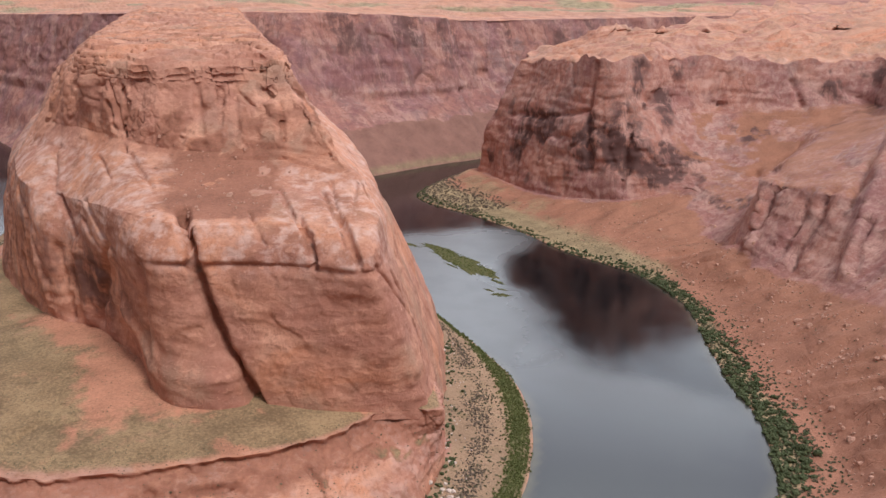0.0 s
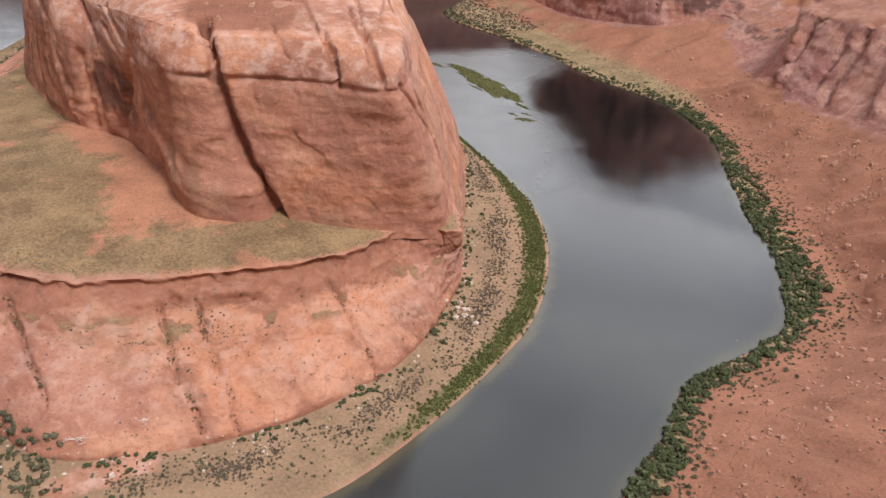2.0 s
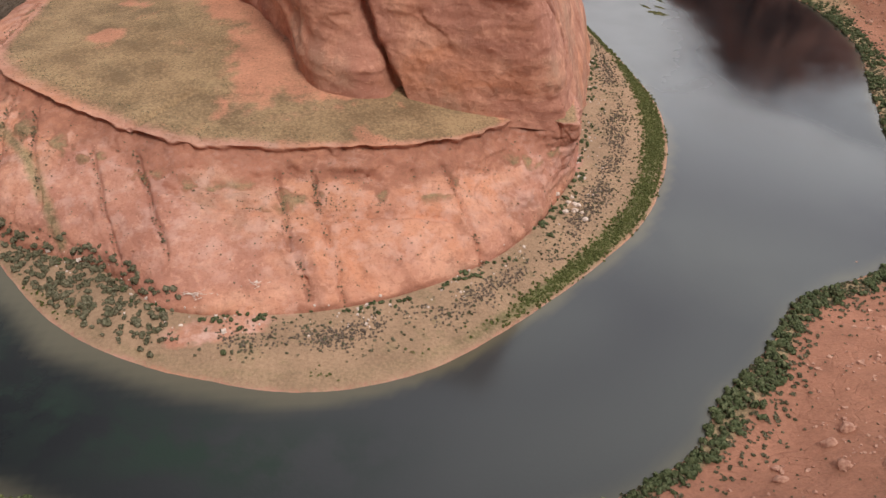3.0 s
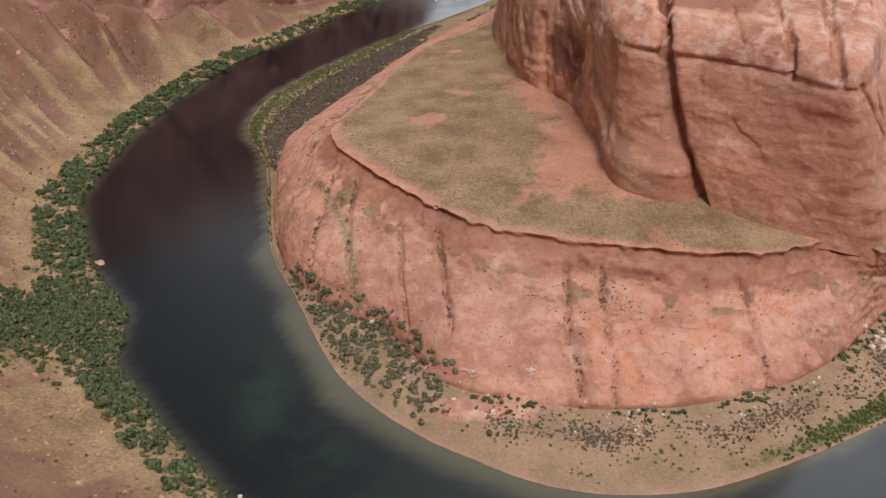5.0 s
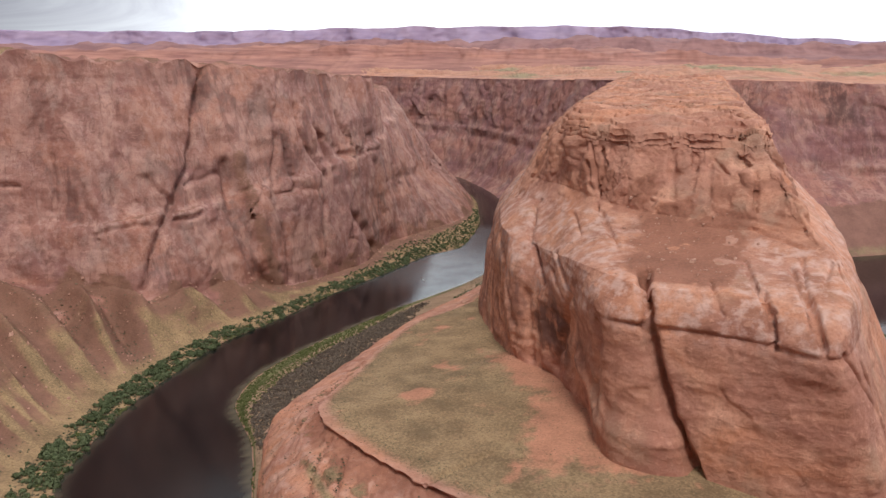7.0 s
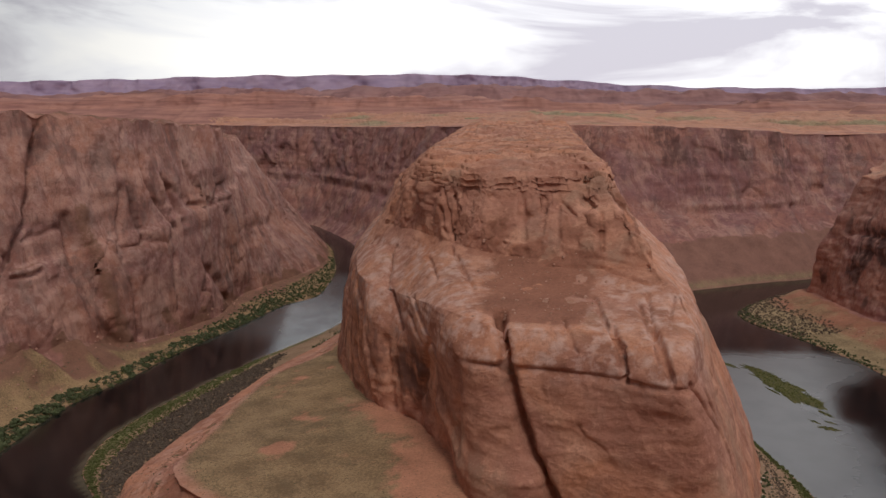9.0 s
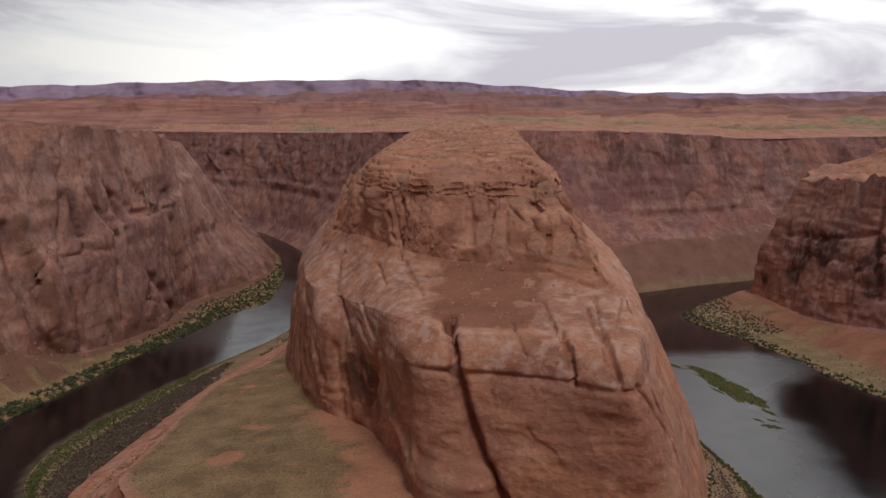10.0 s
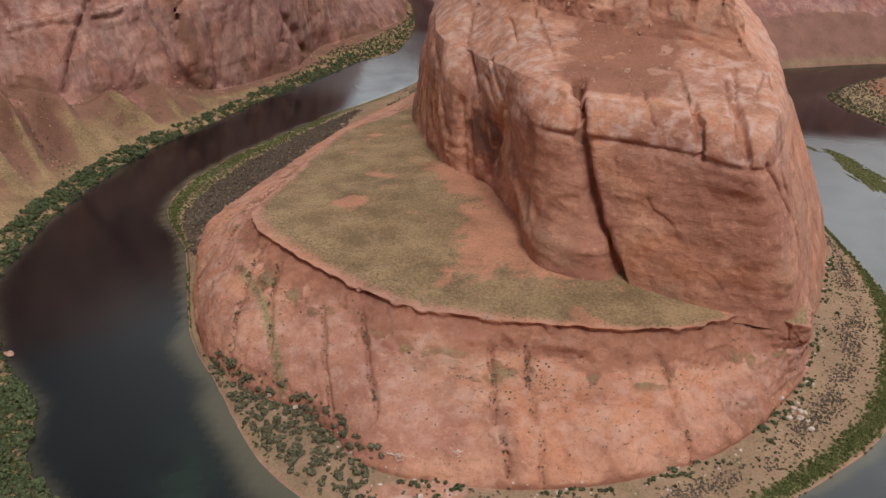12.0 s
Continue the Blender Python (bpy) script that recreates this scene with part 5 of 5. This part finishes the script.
foot_w = np.exp(-((bb - 1.93) / 0.09) ** 2) * smooth(-0.3, 0.3, noisy(bx, by, 30)) * (bx > -215)
thicket("cliff_foot_brush", pick(bg, foot_w, 420), rng.uniform(2.0, 4.6, 420), range(72, 76), 110, 0.10, GREEN, "dark green brush along the cliff foot")
sage_w = smooth(1.2, 1.35, bb) * (1 - smooth(1.9, 2.0, bb)) * (0.2 + smooth(-0.2, 0.4, noisy(bx, by, 28))) * (bx > -215)
thicket("bank_sagebrush", pick(bg, sage_w, 1800), rng.uniform(0.9, 2.6, 1800), range(76, 80), 50, 0.12, SAGE, "scattered sagebrush on the sandy inner bank", tall=0.6)
mid_w = np.exp(-((bb - 1.62) / 0.13) ** 2) * smooth(-0.3, 0.2, noisy(bx, by, 45, 2)) * (bx > -60)
thicket("bank_dead_brush", pick(bg, mid_w, 4200), rng.uniform(0.8, 2.3, 4200), range(122, 126), 24, 0.16, DEAD, "low brown brush on the inner bank", tall=0.5)
nose_w = smooth(1.1, 1.25, bb) * (1 - smooth(2.2, 2.4, bb)) * smooth(-70, -110, bx) * (by < 480)
thicket("camp_brush", pick(bg, nose_w, 420), rng.uniform(2.0, 6.5, 420), range(80, 84), 130, 0.085, SAGE, "grey-green brush on the low sandy point")
shelf_w = np.exp(-((bb - 3.9) / 0.5) ** 2) * smooth(0.0, 0.5, noisy(bx, by, 16)) + 0.10 * smooth(2.0, 2.1, bb) * (1 - smooth(5, 5.1, bb))
thicket("bench_scrub", pick(bg, shelf_w * (by < 700), 1800), rng.uniform(0.4, 1.5, 1800), range(84, 88), 36, 0.14, SAGE, "dots of scrub on the bare slickrock", tall=0.6)
joint_places = []
for line in JOINTS:
    for a, b in zip(line[:-1], line[1:]):
        for k in range(rng.poisson(0.2 + np.linalg.norm(np.array(b) - np.array(a)) / rng.choice([0.8, 1.6, 5.0]))):
            joint_places.append(np.array(a) + (np.array(b) - np.array(a)) * rng.uniform(0, 1) + rng.normal(size=3) * (0.9, 0.9, 0) + (0, 0, -0.6))
thicket("joint_scrub", joint_places, rng.uniform(0.5, 1.9, len(joint_places)), range(88, 92), 36, 0.15, SAGE, "scrub rooted in the joints of the slickrock", tall=0.7)
meadow_w = b_meadow * (0.15 + smooth(0.1, 0.5, noisy(bx, by, 22, 3)) + 2.0 * np.exp(-((bb - 6.05) / 0.05) ** 2)) * (by < 900)
thicket("meadow_tufts", pick(bg, meadow_w, 4500) + rng.uniform(-3, 3, (4500, 3)) * np.array([1, 1, 0]), rng.uniform(0.4, 1.1, 4500), range(92, 96), 14, 0.18, SAGE, "dry tufts on the bench meadow", "grass", tall=0.6)
sg, sb, s_gully = BUTTE_GRID
thicket("summit_tufts", pick(sg, smooth(7.0, 7.1, sb) + 0.3 * (np.abs(sb - 2.1) < 0.1), 500), rng.uniform(0.5, 1.4, 500), range(96, 99), 24, 0.16, SAGE, "dry tufts on the butte's ledges", "grass", tall=0.6)


def tube(bm, a, b, ra, rb, sides=6):
    a, b = Vector(a), Vector(b)
    q = (b - a).to_track_quat("Z", "Y")
    rings = []
    for p, r in ((a, ra), (b, rb)):
        rings.append([bm.verts.new(p + q @ Vector((r * math.cos(6.283 * i / sides), r * math.sin(6.283 * i / sides), 0))) for i in range(sides)])
    for i in range(sides):
        bm.faces.new((rings[0][i], rings[0][(i + 1) % sides], rings[1][(i + 1) % sides], rings[1][i]))
    return rings


def part(name, bm, material, parent, label=""):
    me = bpy.data.meshes.new(name)
    bm.to_mesh(me)
    bm.free()
    me.materials.append(material)
    ob = new(name, me)
    ob.parent = parent
    if label:
        ob["label"] = label
    return ob


def tree(seed):
    """A low riverside tree: forked trunk and a crown of leafy lobes."""
    r = random.Random(seed)
    base = new("riverside_tree")
    bm = bmesh.new()
    tube(bm, (0, 0, -0.4), (0.1, 0, 1.6), 0.24, 0.17)
    for k in range(5):
        a = k * 1.26 + r.uniform(-0.3, 0.3)
        mid = (0.8 * math.cos(a), 0.8 * math.sin(a), 2.7)
        tube(bm, (0.1, 0, 1.5), mid, 0.14, 0.09)
        tube(bm, mid, (1.9 * math.cos(a + 0.3), 1.9 * math.sin(a + 0.3), 3.9 + r.uniform(-0.4, 0.6)), 0.09, 0.03)
    part("trunk", bm, BARK, base, "forked brown trunk")
    crown = new("crown", quads_mesh("crown", clump(seed, 520, 0.060, lobes=9, tall=0.95) * np.array([6.2, 6.2, 6.0]) + np.array([0, 0, 0.3]), GREEN))
    crown.parent = base
    return tagged(base, "rounded dark green tree among bank shrubs", "tree", "trees on the river bank")


first = [tree(s) for s in (301, 302, 303)]
spots = pick(wg, w_bank * (wb > 1.5) * (wy < 800) * (wx < -120), 16)
spots = np.concatenate([spots, pick(eg, e_bank * (eb > 1.4) * (ey > 380) * (ey < 520), 7), [bg[24, np.argmin(np.hypot(bg[24, :, 0] + 121, bg[24, :, 1] - 397))], bg[12, np.argmin(np.hypot(bg[12, :, 0] + 58, bg[12, :, 1] - 344))]]])
for i, p in enumerate(spots):
    m = pose(p[0], p[1], p[2] - 0.1, 0, 0, rng.uniform(0, 360))
    s = rng.uniform(0.9, 1.5) if i < 23 else 0.75
    if i < 3:
        first[i].matrix_world = m
    else:
        t = copy_thing(first[i % 3], m)
        t.scale = (s, s, s * 0.9)


# ---- stones ----
def boulder(name, seed, size, material, flat=0.7, cuts=3, rough=0.28):
    """A fallen block: rounded, with broken facets."""
    bm = bmesh.new()
    bmesh.ops.create_icosphere(bm, subdivisions=cuts, radius=1.0)
    r = random.Random(seed)
    planes = [(Vector((r.uniform(-1, 1), r.uniform(-1, 1), r.uniform(-0.4, 1))).normalized(), r.uniform(0.55, 0.85)) for _ in range(9)]
    for v in bm.verts:
        for n_, d_ in planes:
            over = v.co.dot(n_) - d_
            if over > 0:
                v.co -= n_ * over * 0.85
        v.co += v.normal * noise.noise(v.co * 1.7 + Vector((seed, 0, 0))) * rough + v.normal * noise.noise(v.co * 5 + Vector((seed, 3, 0))) * rough * 0.35
        v.co = Vector((v.co.x * size[0], v.co.y * size[1], v.co.z * size[2] * flat))
    me = bpy.data.meshes.new(name)
    bm.to_mesh(me)
    bm.free()
    me.materials.append(material)
    return new(name, me)


def scattered_stones(name, places, sizes, material, label):
    out = []
    k = np.array([(-1, -1, -0.6), (1, -0.8, -0.6), (0.9, 1, -0.6), (-0.8, 0.9, -0.6), (-0.7, -0.6, 0.6), (0.6, -0.7, 0.8), (0.7, 0.6, 0.5), (-0.6, 0.7, 0.7)])
    f = np.array([(0, 3, 2, 1), (4, 5, 6, 7), (0, 1, 5, 4), (1, 2, 6, 5), (2, 3, 7, 6), (3, 0, 4, 7)])
    for p, s in zip(places, sizes):
        a = rng.uniform(0, 6.283)
        v = (k + rng.uniform(-0.3, 0.3, k.shape)) * s * 0.5
        q = np.stack([v[:, 0] * math.cos(a) - v[:, 1] * math.sin(a), v[:, 0] * math.sin(a) + v[:, 1] * math.cos(a), v[:, 2]], 1) + p
        out.append(q[f].reshape(-1, 3))
    return tagged(new(name, quads_mesh(name, np.concatenate(out), material)), label, "stones", kind="stuff")


scattered_stones("slope_stones_east", pick(eg, smooth(1.9, 2.1, eb) * (1 - smooth(3.0, 3.2, eb)) * smooth(1300, 700, ey) * (0.2 + smooth(0.0, 0.4, noisy(ex, ey, 35))), 2200), rng.gamma(2.0, 0.55, 2200) + 0.4, STONE, "broken red stones strewn over the slope")
scattered_stones("slope_stones_west", pick(wg, smooth(1.9, 2.1, wb) * (1 - smooth(3.0, 3.2, wb)) * (wx < -30), 1600), rng.gamma(2.0, 0.5, 1600) + 0.4, STONE, "broken tan stones strewn over the slope")
scattered_stones("scree_stones", pick(sg, s_gully, 420), rng.gamma(2.0, 0.45, 420) + 0.3, STONE, "loose red stones on the scree slope")
scattered_stones("bank_stones", pick(bg, smooth(1.6, 1.8, bb) * (1 - smooth(2.05, 2.2, bb)) * (bx > -215), 500), rng.gamma(2.0, 0.35, 500) + 0.3, PALE, "pale stones below the slickrock")
for i in range(46):
    p = pick(eg, smooth(1.95, 2.1, eb) * (1 - smooth(2.8, 3.0, eb)) * smooth(900, 500, ey) * (ey > 250), 1)[0]
    s = rng.uniform(1.4, 4.2)
    ob = boulder("boulder", 400 + i, (s, s * rng.uniform(0.6, 0.9), s), STONE, cuts=2)
    ob.location = p + np.array([0, 0, s * 0.15])
    tagged(ob, "angular red boulder on the scree slope", "boulder", "boulders on the red slope")
for i in range(12):
    s = rng.uniform(1.0, 2.6)
    ob = boulder("boulder", 460 + i, (s, s * 0.8, s), PALE, cuts=2)
    q = np.array([144 + rng.normal() * 5, 484 + rng.normal() * 6])
    near = np.argmin(np.sum((bg[8:30, :, :2] - q) ** 2, axis=2))
    ob.location = bg[8:30].reshape(-1, 3)[near] + np.array([0, 0, s * 0.2])
    tagged(ob, "pale fallen boulder at the cliff foot", "boulder", "rockfall below the bench")
for x0, y0, s, lab in ((-335, 467, 3.6, "pale pink boulder standing in the river"), (-344, 461, 1.6, "small pale boulder in the shallows"), (-349, 467, 1.2, "small pale boulder in the shallows"), (-159, 291, 1.3, "bleached boulder in the shallow water"), (307, 429, 0.6, "small dark stone showing above the water")):
    ob = boulder("river_boulder", int(abs(x0)), (s, s * 0.8, s * 0.9), STONE if s in (0.6, 3.6) else PALE)
    ob.location = (x0, y0, s * 0.25)
    tagged(ob, lab, "boulder", "boulders in the river")
ob = boulder("bleached_rock", 77, (1.6, 1.1, 1.2), PALE, cuts=2)
ob.location = bg[26, np.argmin(np.hypot(bg[26, :, 0] + 97, bg[26, :, 1] - 401))] + np.array([0, 0, 0.5])
tagged(ob, "bleached white rock beside grey brush", "boulder")


# ---- dead branches on the sand ----
def dead_branches(seed, x0, y0, spread):
    """A tangle: each bleached limb is a part."""
    r = random.Random(seed)
    near = np.argmin(np.sum((bg[20:60, :, :2] - np.array([x0, y0])) ** 2, axis=2))
    top = new("dead_branches")
    top.location = bg[20:60].reshape(-1, 3)[near]
    for k in range(24):
        bm = bmesh.new()
        a, l = r.uniform(0, 6.283), r.uniform(1.5, 5.0)
        px, py = r.gauss(0, spread), r.gauss(0, spread * 0.4)
        end = (px + l * math.cos(a), py + l * math.sin(a) * 0.7, r.uniform(0.1, 0.7))
        tube(bm, (px, py, 0.15), end, 0.24, 0.1, 5)
        tube(bm, end, (end[0] + r.uniform(-1, 1), end[1] + r.uniform(-1, 1), r.uniform(0.3, 1.2)), 0.1, 0.03, 5)
        part("branch", bm, PALE, top)
    return tagged(top, "tangle of bleached dead branches on sandy ground", "branches", "dead branches on the sand")


dead_branches(5, -71, 391, 4.0)
dead_branches(6, -44, 396, 4.0)


# ---- weed islands in the eastern reach ----
def islet(name, centre, long, wide, turn, seed, tufts):
    top = new(name)
    top.matrix_world = pose(centre[0], centre[1], 0, 0, 0, turn)
    a = np.linspace(0, 6.2832, 97)
    ring = 1 + 0.55 * fbm(np.cos(a) * 2.6 + seed, np.sin(a) * 2.6, a * 0, 5, 0.65)
    rows_ = [np.stack([np.cos(a) * ring * long * k, np.sin(a) * ring * wide * k, 0 * a + h], 1) for k, h in ((1.06, -0.3), (1.0, 0.05), (0.85, 0.22), (0.5, 0.3), (0.02, 0.3))]
    m = Nodes("island_weed")
    f = m.noise(0.35, 5, 0.65)
    mat = m.done(m.ramp(f, (0.38, (0.040, 0.050, 0.016)), (0.64, (0.150, 0.125, 0.045))), 0.9)
    sheet("mud_bar", np.array(rows_), mat, None, top, "flat olive mud and weed")
    r = np.random.RandomState(seed)
    out = []
    k = clump(seed, 26, 0.16, tall=0.5)
    while len(out) < tufts:
        p = r.uniform(-1, 1, 2)
        if p @ p < 1:
            s = r.uniform(0.9, 2.4)
            out.append(k * s + np.array([p[0] * long * 0.95, p[1] * wide * 0.95, 0.1]))
    leaves = new("weed", quads_mesh("weed", np.concatenate(out), REED))
    leaves.parent = top
    tagged(leaves, "yellow-green water weed", kind="stuff")
    return tagged(top, "flat green weed island in the bright water", "island", "weed islands")


for i, (x0, y0, long, wide, turn, tufts) in enumerate(((308, 972, 68, 15, -78, 420), (297, 1035, 26, 7, -62, 60), (311, 850, 9, 4.5, -35, 26), (322, 892, 10, 2.2, -70, 18), (304, 868, 7, 1.6, -60, 10), (318, 866, 6, 1.6, -50, 8), (268, 1062, 16, 3.5, -62, 22), (326, 930, 14, 4.5, -85, 30), (292, 962, 12, 1.4, -72, 10))):
    islet("weed_island", (x0, y0), long, wide, turn, 3 + i, tufts)

# ---- a small boat on the western reach ----
boat = new("river_boat")
WHITE = plain("boat_paint", (0.55, 0.55, 0.52), (0.68, 0.68, 0.65), 2.0, 0.4)
bm = bmesh.new()
sections = []
for k in range(9):
    u = k / 8
    w = 1.1 * (1 - max(0.0, u - 0.45) ** 2 * 3.1)
    yb = -3.2 + 6.4 * u
    rise = 0.35 * max(0.0, u - 0.5)
    sections.append([bm.verts.new(v) for v in ((-w, yb, 0.62 + rise), (-w * 0.8, yb, 0.0), (0, yb, -0.22 + rise), (w * 0.8, yb, 0.0), (w, yb, 0.62 + rise), (w * 0.86, yb, 0.58 + rise), (w * 0.6, yb, 0.16), (-w * 0.6, yb, 0.16), (-w * 0.86, yb, 0.58 + rise))])
for a, b in zip(sections[:-1], sections[1:]):
    for i in range(9):
        bm.faces.new((a[i], a[(i + 1) % 9], b[(i + 1) % 9], b[i]))
bm.faces.new(sections[0])
bm.faces.new(sections[-1][::-1])
part("hull", bm, WHITE, boat, "open pale hull")
bm = bmesh.new()
bmesh.ops.create_cube(bm, size=1, matrix=Matrix.Translation((0, -3.35, 0.55)) @ Matrix.Diagonal((0.4, 0.45, 0.7, 1)))
bmesh.ops.bevel(bm, geom=bm.edges[:], offset=0.08, segments=2, affect="EDGES")
part("outboard_motor", bm, BARK, boat, "dark outboard motor")
for yb in (-1.2, 0.6):
    bm = bmesh.new()
    bmesh.ops.create_cube(bm, size=1, matrix=Matrix.Translation((0, yb, 0.42)) @ Matrix.Diagonal((1.7, 0.35, 0.08, 1)))
    part("seat", bm, BARK, boat)
boat.matrix_world = pose(-285, 1199, 0.1, 0, 0, 25)
tagged(boat, "small open boat floating on bright water", "boat")

# ---- rocks on the rim under the camera ----
def crag_material():
    m = Nodes("rim_rock")
    a, b_, c_ = m.noise(0.8, 6, 0.65), m.noise(5.0, 5, 0.65), m.noise(30.0, 4, 0.6)
    col = m.ramp(a, (0.35, (0.44, 0.21, 0.15)), (0.65, (0.60, 0.35, 0.26)))
    col = m.mix(m.step(b_, 0.55, 0.35), col, m.mix(0.4, col, (0.30, 0.15, 0.11)))
    m.bump((a, 0.6, 0.5), (b_, 0.7, 0.12), (c_, 0.5, 0.015))
    return m.done(col)


RIMROCK = crag_material()
for i, (az, el, d, s) in enumerate(((-40, 43.5, 14, 2.0), (-36, 43.6, 13.5, 1.5), (-33, 44.2, 13.5, 1.2), (-31, 44.6, 13, 1.1), (-28.6, 46.2, 13, 1.2), (-26.4, 47.6, 12.6, 1.0), (-24.2, 49.4, 12.4, 1.0), (-30.5, 47.6, 12.0, 1.2), (-34.5, 46.8, 12.0, 1.4), (-27.5, 50, 11.5, 1.5), (-38, 48, 11, 2.2), (-32, 50, 10.5, 2.0), (-22.5, 52, 12.0, 1.4))):
    a = radians(az)
    ob = boulder("rim_boulder", 500 + i, (s, s * 0.75, s * 1.1), RIMROCK, cuts=4, rough=0.22)
    ob.matrix_world = pose(d * math.sin(a), d * math.cos(a), 305 - d * math.tan(radians(el)) - s * 0.62, 0, 12, 40 * i)
    tagged(ob, "rounded pink sandstone block on the rim ledge", "boulder", "blocks on the rim ledge")
crag = boulder("rim_crag", 540, (7.0, 4.5, 15.0), RIMROCK, 1.0, 5, 0.15)
crag.matrix_world = pose(-7.6, 7.6, 276.0, 0, 0, 35)
tagged(crag, "steep sandstone crag below the rim", "crag")
crag = boulder("rim_crag", 541, (3.0, 3.0, 12.0), RIMROCK, 1.0, 4, 0.15)
crag.matrix_world = pose(-2.4, 9.6, 278.6, 0, 0, 10)
tagged(crag, "narrow sandstone crag below the rim", "crag")
ob = boulder("rim_boulder", 520, (0.34, 0.30, 0.42), RIMROCK, cuts=4, rough=0.2)
ob.location = (-12.3 * math.sin(radians(12.0)), 12.3 * math.cos(radians(12.0)), 305 - 12.3 * math.tan(radians(50.0)) - 0.22)
tagged(ob, "small rounded block perched on the crag", "boulder", "blocks on the rim ledge")
slab = boulder("rim_slab", 530, (1.25, 1.0, 1.5), RIMROCK, 0.8, 5, 0.14)
slab.matrix_world = pose(-2.75, 1.95, 300.95, 0, 0, 30)
tagged(slab, "smooth orange sandstone slab at the rim's edge", "rock slab")
